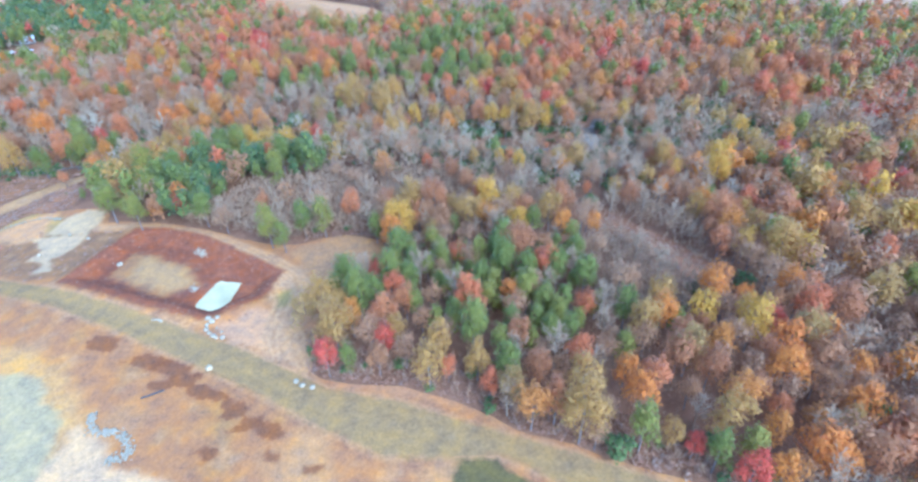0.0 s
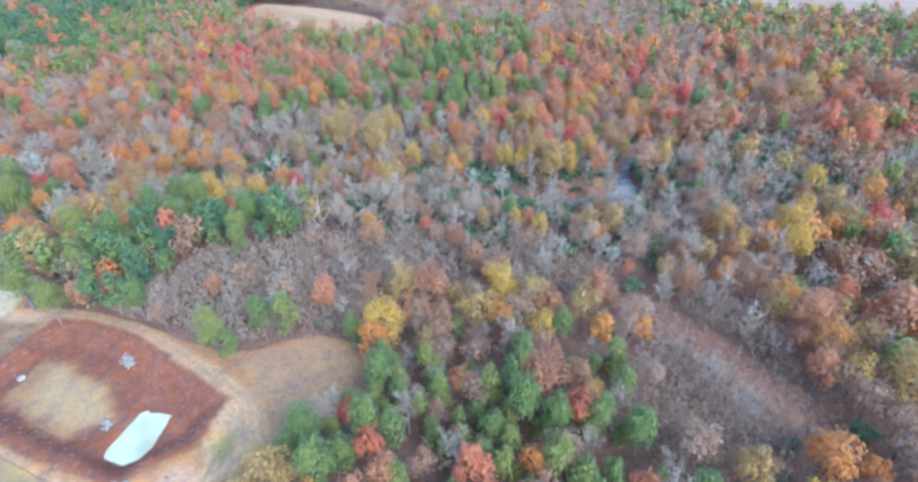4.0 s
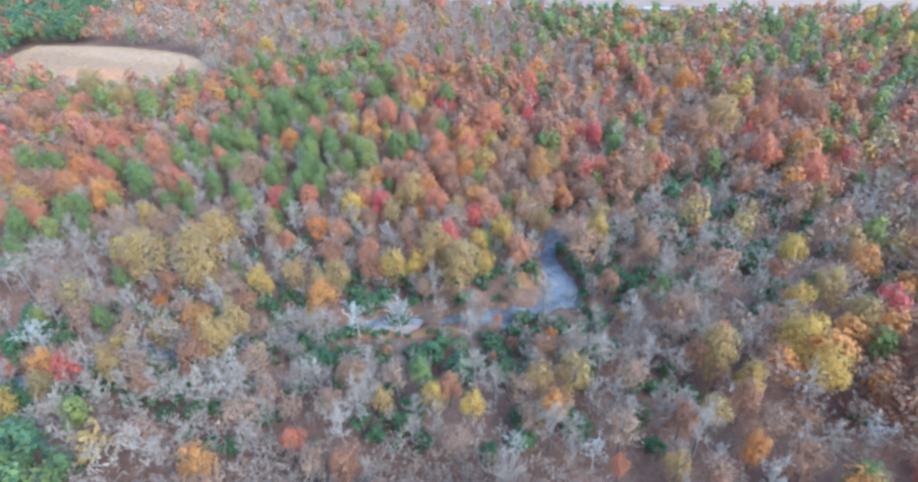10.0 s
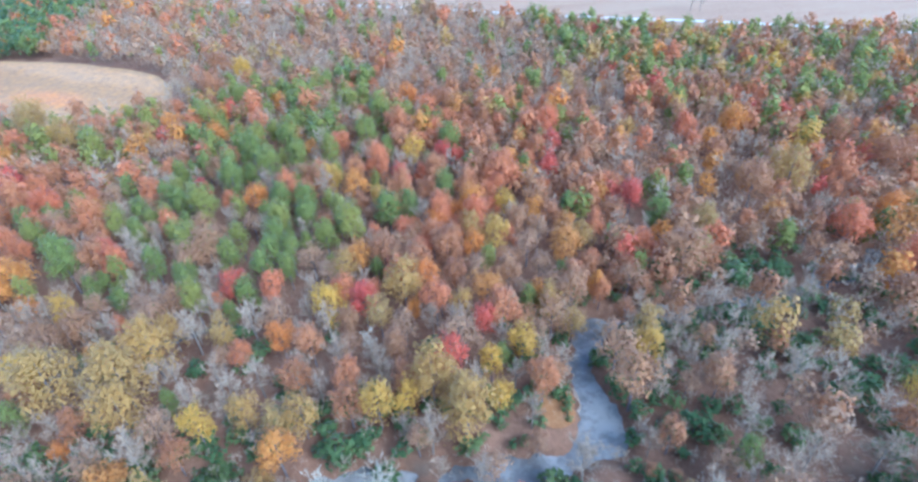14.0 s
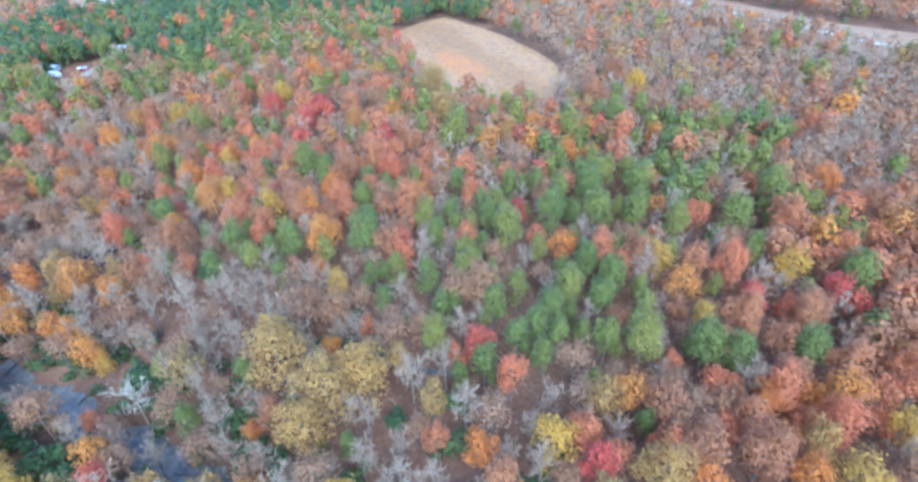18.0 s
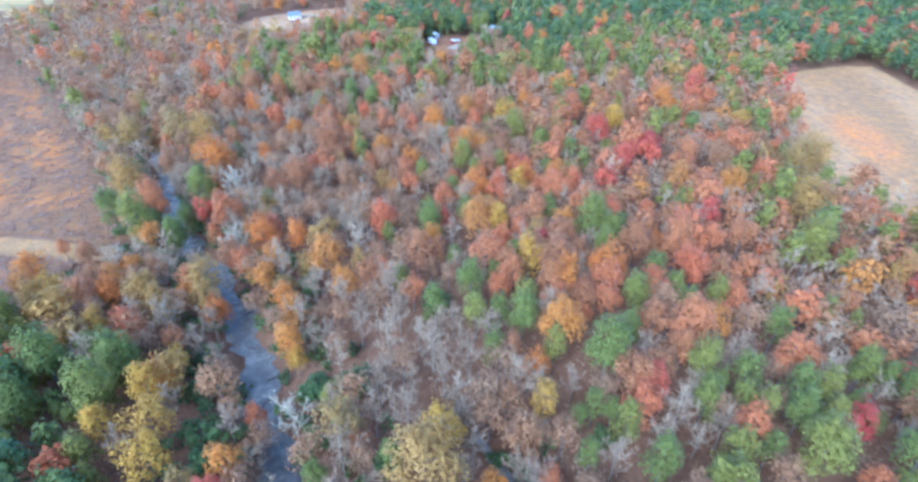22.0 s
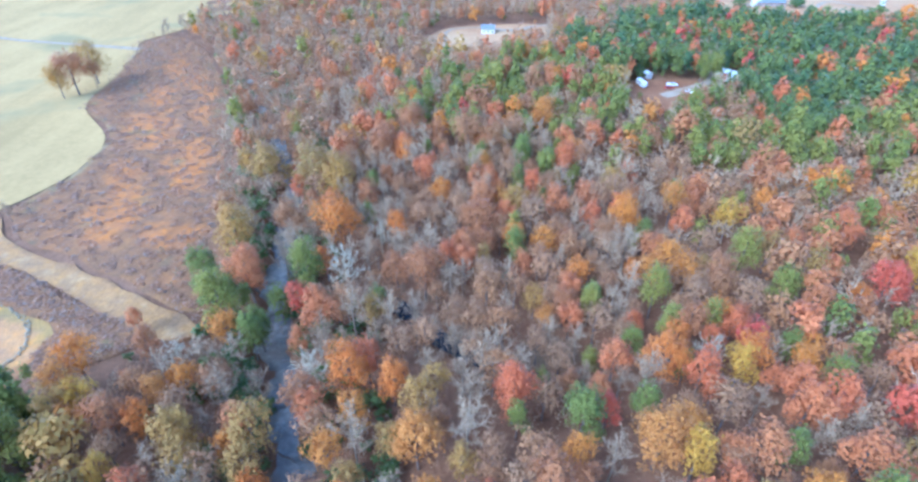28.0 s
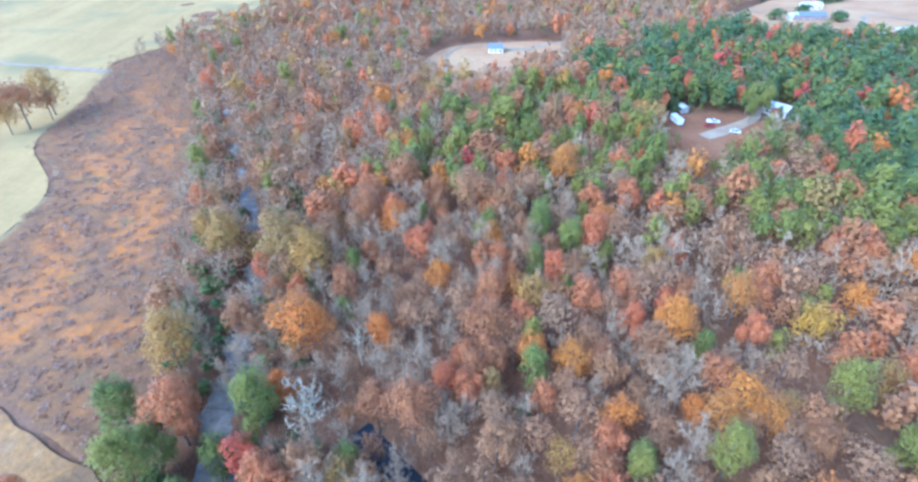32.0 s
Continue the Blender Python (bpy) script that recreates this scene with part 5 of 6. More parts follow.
LANDMARKS.append(("bare", [(-19.5, 312.2, 0.95), (-17.1, 301.1, 0.89), (46.5, 309.7, 1.19), (37, 257.8, 0.97), (144.8, 290.9, 1.43), (118.7, 297.1, 1.33), (56.5, 279.5, 0.88), (100.4, 258.8, 1.14), (106.4, 248.6, 1.23), (121.3, 244, 1.22), (82.7, 247.1, 1.18), (72.5, 248.7, 0.89), (98.4, 237.2, 1.13), (113.5, 231.3, 1.11), (-62.7, 298.8, 1.15), (75.3, 219.7, 0.77), (63.1, 221.4, 0.94), (104.6, 227.1, 1.22), (120.9, 268.7, 1.24), (73.4, 184.8, 0.92), (61, 186.7, 0.92), (2.4, 216.9, 0.85), (149, 211.7, 1.19), (40.9, 114.5, 0.94), (112.5, 109.7, 0.74), (61, 152.6, 1.13), (65.7, 142.5, 1.08), (-222.4, 318.8, 0.94), (-99.4, 322.2, 1.49), (-257, 160, 0.4)]))
LANDMARKS.append(("bare", [(-520, 118, 0.8), (-532, 116, 1), (-545, 122, 0.9), (-568, 130, 1), (-590, 132, 0.9), (-620, 146, 1.1), (307, 588, 1.1), (313, 585, 1), (-255, 160, 0.6)]))
LANDMARKS.append(("white", [(-201.7, 293.5, 1.56), (-171.3, 254.6, 0.91), (-223.6, 302.5, 0.98), (-159.6, 386.2, 1.02), (-88.1, 294.8, 1.31), (21, 311.1, 0.77), (17.9, 268.9, 1.11), (5.2, 272.2, 1), (34.8, 214.8, 0.77), (51.3, 208.8, 0.77), (78, 201.6, 0.6), (112.5, 195.1, 0.86), (101.4, 167.7, 0.57), (-162.3, 290.4, 1.37), (-135.7, 268.7, 1.05)]))
LANDMARKS.append(("shrub", [(-156.3, 250.2, 1.02), (-95.2, 311.1, 1.75), (-98.8, 302, 1.48), (-113, 341.1, 1.38), (-111.2, 274.5, 1.3), (-95.4, 274.3, 1.57), (-86.9, 274.4, 1.51), (-83.5, 298, 1.1), (38.4, 307.5, 1.46), (19.4, 278.7, 1.26), (139.5, 312.4, 1.75), (153.4, 309.4, 1.75), (136.2, 262.7, 1.73), (153.2, 264, 1.49), (93.8, 266.5, 1.41), (-21, 287.8, 1.66), (55.5, 198.1, 1.22), (-6.7, 263.1, 1.6), (8.5, 285, 1.6), (24.1, 254.9, 1.6), (29.9, 244.9, 1.6), (42.1, 241.9, 1.34), (-545.5, 584, 2.3), (-536, 627, 2), (-563, 614, 1.8), (-566, 618, 1.6), (-540, 631, 1.6), (-367, 437, 1.6), (-600, 655, 2), (-606, 662, 2.2)]))
LANDMARKS.append(("shrub", [(-604, 670, 2)]))
LANDMARKS.append(("olive", [(-422, 113, 2.0), (-395, 106, 1.5)]))
LANDMARKS.append(("russet", [(-402, 111, 2.1), (-414, 116, 1.2)]))


def open_land(p):
    o = np.zeros(len(p), bool)
    for poly, margin in OPEN:
        o |= inside(p, poly) | (seg_dist(p, poly, True) < margin)
    return o | (seg_dist(p, RIVER) < np.interp(p[:, 0], [-420, -345, -318, -290, -110, -60, 40, 60, 90, 130], [0.0, 0.6, 2.6, 3.4, 4.6, 4.4, 2.4, 4.0, 3.0, 2.4]) + 2.2 * np.sin(p[:, 0] * 0.31 + p[:, 1] * 0.9) - 1.1) | (seg_dist(p, OXBOW) < 2.2)


def scatter():
    gx, gy = np.meshgrid(np.arange(-820, 540, 6.2), np.arange(0, 1010, 5.5))
    gx[1::2] += 3.1
    p = np.stack([gx.ravel(), gy.ravel()], 1) + rng.uniform(-2.0, 2.0, (gx.size, 2))
    p = p[inside(p, WOODS)]
    return p[~open_land(p)]


def zone_of(p):
    names, centres = [], []
    for k, v in SEEDS.items():
        names += [k] * len(v)
        centres += v
    c = np.array(centres, float)
    warp = np.array([noise.noise_vector((x * 0.02, y * 0.02, 3.0))[:2] for x, y in p]) * 14
    best = np.argmin(((p + warp)[:, None] - c[None]) ** 2 @ np.ones(2), axis=1)
    return [names[i] for i in best]


def thing_tree(kind, k, level=0):
    trunk, crown = model(kind, level, k)
    name, label = LABELS[kind]
    root = new(name)
    root.empty_display_size = 0.5
    t = new("trunk", mesh_of("trunk", *trunk, PALE_BARK if kind == "white" else GREY_BARK if kind == "bare" else BARK))
    c = new("crown", mesh_of("crown", *crown, NEAR_MAT[kind]))
    t.parent = c.parent = root
    return tagged(root, label, "shrub" if kind == "shrub" else "tree", name.replace("_", " ") + "s of the wood")


MODELS = 5
TREE_MODELS = {}


def plant(kind, x, y, s, turn, k, tall=1.0):
    """One tree as a thing of its own."""
    big = s > 1.25 and (kind in SHAPES or kind == "pine")
    key = (kind, k % (2 if big else MODELS), 4 if big else 0)
    m = pose(x, y, ground_z(x, y), 0, 0, turn)
    if key not in TREE_MODELS:
        TREE_MODELS[key] = thing_tree(*key)
        TREE_MODELS[key].matrix_basis = m
        ob = TREE_MODELS[key]
    else:
        ob = copy_thing(TREE_MODELS[key], m)
    ob.scale = (s, s, s * tall)
    return ob


def far_stuff(kind, level, p, z, s, turn, tone):
    """Trees too many or too far to count, joined."""
    vs, fs, ts, n = [], [], [], 0
    for k in range(4):
        trunk, crown = model(kind, level, k)
        v, f = crown
        sel = np.arange(len(p)) % 4 == k
        m = int(sel.sum())
        if not m:
            continue
        c, sn = np.cos(turn[sel])[:, None], np.sin(turn[sel])[:, None]
        sc = s[sel][:, None]
        x = (v[None, :, 0] * c - v[None, :, 1] * sn) * sc + p[sel, 0:1]
        y = (v[None, :, 0] * sn + v[None, :, 1] * c) * sc + p[sel, 1:2]
        zz = v[None, :, 2] * sc + z[sel][:, None]
        vs.append(np.stack([x, y, zz], 2).reshape(-1, 3))
        fs.append((f[None] + (np.arange(m) * len(v))[:, None, None]).reshape(-1, f.shape[1]) + n)
        ts.append(np.repeat(tone[sel], len(v)))
        n += m * len(v)
    if vs:
        name = WOODS_NAMES[kind]
        ob = new(name, mesh_of(name, np.vstack(vs), np.vstack(fs), FAR_MAT[kind], np.concatenate(ts)))
        tagged(ob, ("further woods, each a " if kind not in ("brush", "sapling", "shrub") else "growth of ") + LABELS[kind][1], "undergrowth" if kind in ("shrub", "sapling", "brush") else "woods", kind="stuff")


def forest():
    p = scatter()
    marks = [(kind, *m) for kind, ms in LANDMARKS for m in ms]
    for x, y, r in [(m[1], m[2], 3.0 + 2.4 * m[3]) for m in marks]:
        p = p[np.hypot(p[:, 0] - x, p[:, 1] - y) > r]
    zones = np.array(zone_of(p))
    for j, (kind, x, y, s) in enumerate(marks):
        plant(kind, x, y, s, 37 * j, j, 1.0 / max(0.85, s) ** 0.35)
    z = height(p)
    near = seg_dist(p, LANE)
    u, s0, turn, tone = rng.random(len(p)), rng.uniform(0.72, 1.0, len(p)) + 0.42 * rng.random(len(p)) ** 2.5, rng.uniform(0, 2 * math.pi, len(p)), rng.random(len(p))
    for plot in LOW_PLOTS:
        s0 = np.where(inside(p, plot), s0 * 0.45, s0)
    tone = np.where(zones == "pines", tone * 0.4, 0.3 + 0.7 * tone)
    kinds = np.zeros(len(p), int)
    for zn, mix in MIX.items():
        sel = zones == zn
        names, w = list(mix), np.cumsum(list(mix.values()))
        kinds[sel] = np.array([KINDS.index(n) for n in names])[np.minimum(np.searchsorted(w, u[sel] * w[-1]), len(names) - 1)]
    level = np.where(near < 80, 0, np.where(near < 190, 1, np.where(near < 350, 2, 3)))
    for k, kind in enumerate(KINDS):
        idx = np.where((kinds == k) & (level == 0))[0]
        if kind == "sapling":
            rest = idx[:0]
        else:
            idx = idx[np.argsort(near[idx])]
            own, rest = idx[:300], idx[300:]
            for j, i in enumerate(own):
                plant(kind, p[i, 0], p[i, 1], s0[i], math.degrees(turn[i]), j)
        for l in (1, 2, 3, 5):
            sel = np.where((kinds == k) & (level == l))[0] if l < 5 else rest
            if kind == "sapling" or not len(sel):
                continue
            far_stuff(kind, l, p[sel], z[sel], s0[sel] * (1.05 if kind == "pine" else 1.0), turn[sel], tone[sel])


def fill(kind, level, spacing, where, size, seed, tones=(0.0, 1.0)):
    """A close growth of small plants over the places that where() picks out."""
    rg = np.random.default_rng(seed)
    gx, gy = np.meshgrid(np.arange(-560, 200, spacing), np.arange(60, 640, spacing))
    q = np.stack([gx.ravel(), gy.ravel()], 1) + rg.uniform(-0.5, 0.5, (gx.size, 2)) * spacing
    q = q[where(q, rg)]
    n = len(q)
    far_stuff(kind, level, q, height(q), rg.uniform(*size, n), rg.uniform(0, 6.28, n), rg.uniform(*tones, n))


def in_thicket(q, rg):
    box = (q[:, 0] > -110) & (q[:, 0] < 100) & (q[:, 1] > 120) & (q[:, 1] < 245)
    q2 = np.where(box)[0]
    ok = np.zeros(len(q), bool)
    ok[q2] = (np.array(zone_of(q[q2])) == "thicket") & ~open_land(q[q2])
    return ok


def under_wood(q, rg):
    ok = (seg_dist(q, LANE) < 90) & (rg.random(len(q)) < np.where((q[:, 1] > 205) & (q[:, 1] < 275) & (q[:, 0] > -100), 0.7, 0.55))
    ok[ok] = ~open_land(q[ok])
    return ok


def in_grey(q, rg):
    ok = (seg_dist(q, LANE) < 120) & (q[:, 0] > -60) & (q[:, 1] > 215) & (rg.random(len(q)) < 0.6)
    ok[ok] = ~open_land(q[ok])
    i = np.where(ok)[0]
    ok[i] = np.isin(np.array(zone_of(q[i])), ("grey", "mauve"))
    return ok


def in_plantation(q, rg):
    ok = (q[:, 0] < -270) & (q[:, 1] > 330) & (rg.random(len(q)) < 0.8)
    ok[ok] = ~open_land(q[ok])
    i = np.where(ok)[0]
    ok[i] = np.array(zone_of(q[i])) == "pines"
    for plot in LOW_PLOTS:
        ok &= ~inside(q, plot)
    return ok


def on_heath(q, rg):
    ok = inside(q, HEATH_LAND) & ~inside(q, TRACK_W) & (rg.random(len(q)) < 0.55)
    q += rg.uniform(-1.5, 1.5, q.shape)
    return ok


forest()
fill("bare", 1, 6.0, in_grey, (0.45, 0.8), 43)
fill("shrub", 1, 6.5, lambda q, rg: in_grey(q, rg) & (rg.random(len(q)) < 0.6), (0.5, 1.1), 53)
fill("sapling", 2, 3.2, lambda q, rg: (seg_dist(q, rounded(FIELD_N, 1), True) < 10) & ~inside(q, rounded(FIELD_N, 1)), (0.6, 1.2), 54)
fill("pine", 2, 5.4, in_plantation, (0.55, 0.85), 44, (0.0, 0.4))
fill("pine", 1, 4.6, lambda q, rg: inside(q, PINE_GROVE), (0.5, 0.85), 41, (0.35, 0.9))
fill("brush", 1, 1.7, lambda q, rg: inside(q, BRUSH_STRIP), (0.7, 1.5), 42)
fill("sapling", 1, 2.05, in_thicket, (0.8, 1.5), 31)
fill("sapling", 2, 3.4, under_wood, (0.45, 0.95), 32)
fill("shrub", 2, 7.0, lambda q, rg: (seg_dist(q, RIVER) < 26) & (seg_dist(q, RIVER) > 4.6) & (q[:, 0] > -420) & (rg.random(len(q)) < 0.7) & ~inside(q, HEATH_LAND) & ~inside(q, BEND) & ~inside(q, SHORE), (0.5, 0.95), 33)
fill("shrub", 1, 4.6, lambda q, rg: (seg_dist(q, RIVER) < 20) & (seg_dist(q, RIVER) > 4.0) & (q[:, 0] > -330) & (q[:, 0] < 160) & ~inside(q, BEND) & ~inside(q, SHORE) & (rg.random(len(q)) < 0.5), (0.45, 1.0), 37)
fill("shrub", 1, 3.2, lambda q, rg: (inside(q, [(56, 278), (66, 276), (71, 286), (70, 298), (60, 294)]) | inside(q, [(0, 274), (18, 268), (36, 263), (36, 267), (16, 273), (2, 278)])) & (rg.random(len(q)) < 0.5), (0.25, 0.5), 55)
fill("sapling", 2, 3.6, lambda q, rg: (seg_dist(q, OXBOW) < 18) & (seg_dist(q, OXBOW) > 4.2), (0.6, 1.2), 38)
SITE_WOOD = [(-28, 152), (-14, 164), (30, 154), (44, 128), (30, 106), (4, 110), (-26, 124), (-34, 140)]
fill("pine", 5, 6.0, lambda q, rg: inside(q, SITE_WOOD) & (rg.random(len(q)) < 0.5), (0.6, 0.9), 46, (0.5, 1.0))


def wood_edge(q, rg):
    ok = (q[:, 0] > -60) & (q[:, 0] < 110) & (q[:, 1] < 185)
    i = np.where(ok)[0]
    ok[i] = (seg_dist(q[i], SITE, True) < 14) & ~open_land(q[i]) & (rg.random(len(i)) < 0.8)
    return ok


fill("sapling", 1, 2.4, wood_edge, (0.35, 0.8), 47)
fill("shrub", 1, 5.0, lambda q, rg: wood_edge(q, rg) & (rg.random(len(q)) < 0.5), (0.3, 0.6), 48)
fill("brush", 1, 1.5, wood_edge, (0.5, 1.2), 49)
fill("brush", 1, 1.7, lambda q, rg: inside(q, BASIN) & ~inside(q, BASIN_BED) & ~inside(q, POND) & (seg_dist(q, POND, True) > 1.5), (0.25, 0.6), 50)
fill("brush", 1, 3.0, lambda q, rg: inside(q, ROUGH_LAND) & ~inside(q, WHITE_SPILL) & (rg.random(len(q)) < 0.6), (0.3, 0.8), 51)
fill("brush", 1, 2.2, on_heath, (0.5, 1.7), 34)
fill("sapling", 2, 3.8, lambda q, rg: inside(q, HEATH_LAND) & ~inside(q, TRACK_W) & (rg.random(len(q)) < 0.75 * (1 - smooth(seg_dist(q, RIVER), 18, 40))), (0.7, 1.5), 45)
fill("sapling", 1, 2.6, lambda q, rg: inside(q, CUT) & (rg.random(len(q)) < 0.6), (0.4, 0.9), 52)
fill("brush", 1, 2.2, lambda q, rg: inside(q, CUT) & (rg.random(len(q)) < 0.7), (0.7, 1.6), 35)
fill("sapling", 2, 3.4, lambda q, rg: inside(q, HEATH_LAND) & ~inside(q, TRACK_W) & (rg.random(len(q)) < smooth(q[:, 0] * -1 + q[:, 1] * 0.9, 480, 640) * 0.75), (0.6, 1.1), 36)


# ---- buildings, vehicles, small things ----
def block(bm, size, at=(0, 0, 0), bevel=0.0, turn=0.0):
    """A box with its base at the given place."""
    m = Matrix.Translation((at[0], at[1], at[2] + size[2] / 2)) @ Matrix.Rotation(radians(turn), 4, "Z") @ Matrix.Diagonal((*size, 1))
    r = bmesh.ops.create_cube(bm, size=1, matrix=m)
    if bevel:
        es = {e for v in r["verts"] for e in v.link_edges}
        bmesh.ops.bevel(bm, geom=list(es), offset=bevel, segments=2, affect="EDGES")
    return r["verts"]


def part(name, bm, material, parent, label=""):
    me = bpy.data.meshes.new(name)
    bm.to_mesh(me)
    bm.free()
    me.materials.append(material)
    ob = new(name, me)
    ob.parent = parent
    return tagged(ob, label)


def stand(name, x, y, turn, label, category, group=""):
    root = new(name)
    root.matrix_basis = pose(x, y, ground_z(x, y) + 0.3, 0, 0, turn)
    return tagged(root, label, category, group)


WHITE_PAINT = plain_mat("white_siding", (0.70, 0.66, 0.60), 0.6)
GREY_ROOF = plain_mat("grey_shingle", (0.20, 0.20, 0.20), 0.9, var=0.25, scale=1.5, spec=0.1)
TIN_ROOF = plain_mat("pale_metal_roof", (0.62, 0.60, 0.56), 0.5, 0.0)
BRICK_WALL = plain_mat("brown_brick", (0.34, 0.24, 0.19), 0.85, var=0.25, scale=3)
DARK_GLASS = plain_mat("window_glass", (0.05, 0.06, 0.07), 0.08)
TYRE = plain_mat("tyre_rubber", (0.03, 0.03, 0.03), 0.9)
CAR_WHITE = plain_mat("white_car_paint", (0.80, 0.80, 0.80), 0.25, var=0.03)
CAR_RED = plain_mat("red_car_paint", (0.38, 0.05, 0.05), 0.25, var=0.05)
ROCK = plain_mat("pale_rock", (0.33, 0.262, 0.16), 0.9, var=0.25, scale=1.2)
PIPE = plain_mat("black_plastic_pipe", (0.04, 0.04, 0.04), 0.4)
WOOD_GREY = plain_mat("weathered_wood", (0.40, 0.37, 0.34), 0.85, var=0.3)


def gable(bm, l, w, h, z, over=0.4, thick=0.18):
    """A pitched roof of some thickness on a block l by w."""
    l, w = l / 2 + over, w / 2 + over
    pts = [(-w, 0), (0, h), (w, 0), (w, thick), (0, h + thick), (-w, thick)]
    a = [bm.verts.new((-l, y, z + q)) for y, q in pts]
    b = [bm.verts.new((l, y, z + q)) for y, q in pts]
    bm.faces.new(a[::-1]), bm.faces.new(b)
    for i in range(6):
        bm.faces.new((a[i], a[(i + 1) % 6], b[(i + 1) % 6], b[i]))
    bmesh.ops.recalc_face_normals(bm, faces=bm.faces)


def building(x, y, turn, l, w, h, rise, wall, roof, label, windows=3, door=True, chimney=False, name="house", category="house"):
    root = stand(name, x, y, turn, label, category)
    bm = bmesh.new()
    block(bm, (l, w, h), bevel=0.04)
    for s in (-1, 1):
        t = [bm.verts.new((s * (l / 2 - 0.02), -w / 2, h)), bm.verts.new((s * (l / 2 - 0.02), w / 2, h)), bm.verts.new((s * (l / 2 - 0.02), 0, h + rise - 0.02))]
        bm.faces.new(t)
    part("wall", bm, wall, root)
    bm = bmesh.new()
    gable(bm, l, w, rise, h)
    r = part("roof", bm, roof, root)
    if chimney:
        bm = bmesh.new()
        block(bm, (0.8, 0.8, rise + 0.8), (l * 0.2, 0, h + 0.3), 0.04)
        part("chimney", bm, BRICK_WALL, r)
    for s in (-1, 1):
        for k in range(windows):
            wx = -l / 2 + l * (k + 0.7) / (windows + 0.4)
            bm = bmesh.new()
            block(bm, (1.2, 0.10, 1.3), (wx, s * w / 2, 1.0), 0.02)
            win = part("window", bm, WHITE_PAINT if wall is not WHITE_PAINT else GREY_ROOF, root)
            bm = bmesh.new()
            block(bm, (1.0, 0.14, 1.1), (wx, s * w / 2, 1.1))
            part("pane", bm, DARK_GLASS, win)
        if door:
            bm = bmesh.new()
            block(bm, (1.0, 0.12, 2.05), (l * 0.38, s * w / 2, 0.05), 0.02)
            part("door", bm, WOOD_GREY, root)
    return root


def vehicle(x, y, turn, paint, label, pickup, name):
    """A car or pickup truck, 4.6 to 5.7 m long."""
    root = stand(name, x, y, turn, label, "truck" if pickup else "car")
    L, W = (5.7, 1.95) if pickup else (4.6, 1.8)
    bm = bmesh.new()
    block(bm, (L, W, 0.62), (0, 0, 0.42), 0.12)
    if pickup:
        for s in (-1, 1):
            block(bm, (2.0, 0.1, 0.35), (-L / 2 + 1.1, s * (W / 2 - 0.06), 1.0), 0.02)
        block(bm, (0.1, W - 0.2, 0.35), (-L / 2 + 0.08, 0, 1.0), 0.02)
    body = part("body", bm, paint, root)
    cx, cl = (0.35, 1.9) if pickup else (-0.2, 2.3)
    bm = bmesh.new()
    vs = block(bm, (cl, W - 0.16, 0.62), (cx, 0, 1.03))
    for v in vs:
        if v.co.z > 1.4:
            v.co.x = cx + (v.co.x - cx) * 0.72
            v.co.y *= 0.86
    part("cabin_glass", bm, DARK_GLASS, root)
    bm = bmesh.new()
    block(bm, (cl * 0.74, (W - 0.16) * 0.88, 0.08), (cx, 0, 1.63), 0.03)
    part("roof", bm, paint, root)
    for sx in (-1, 1):
        for sy in (-1, 1):
            bm = bmesh.new()
            bmesh.ops.create_cone(bm, cap_ends=True, segments=14, radius1=0.36, radius2=0.36, depth=0.24,
                                  matrix=Matrix.Translation((sx * L * 0.31, sy * (W / 2 - 0.08), 0.36)) @ Matrix.Rotation(radians(90), 4, "X"))
            wheel = part("wheel", bm, TYRE, root)
            bm = bmesh.new()
            bmesh.ops.create_cone(bm, cap_ends=True, segments=12, radius1=0.2, radius2=0.18, depth=0.27,
                                  matrix=Matrix.Translation((sx * L * 0.31, sy * (W / 2 - 0.08), 0.36)) @ Matrix.Rotation(radians(90), 4, "X"))
            part("rim", bm, TIN_ROOF, wheel)
    return root


def trailer(x, y, turn):
    root = stand("camper_trailer", x, y, turn, "white box camper trailer parked on a dirt yard", "trailer")
    bm = bmesh.new()
    block(bm, (8.0, 2.5, 2.6), (0, 0, 0.55), 0.12)
    part("body", bm, CAR_WHITE, root)
    bm = bmesh.new()
    block(bm, (1.4, 0.2, 0.15), (4.6, 0, 0.5), 0.02)
    part("drawbar", bm, PIPE, root)
    bm = bmesh.new()
    block(bm, (0.8, 0.8, 0.3), (1.0, 0, 3.15), 0.05)
    part("roof_vent", bm, WHITE_PAINT, root)
    for k in (-2.2, 0.2):
        bm = bmesh.new()
        block(bm, (1.1, 2.56, 0.7), (k, 0, 1.6), 0.02)
        part("window", bm, DARK_GLASS, root)
    for s in (-1, 1):
        bm = bmesh.new()
        bmesh.ops.create_cone(bm, cap_ends=True, segments=14, radius1=0.36, radius2=0.36, depth=0.24, matrix=Matrix.Translation((-0.5, s * 1.1, 0.36)) @ Matrix.Rotation(radians(90), 4, "X"))
        part("wheel", bm, TYRE, root)


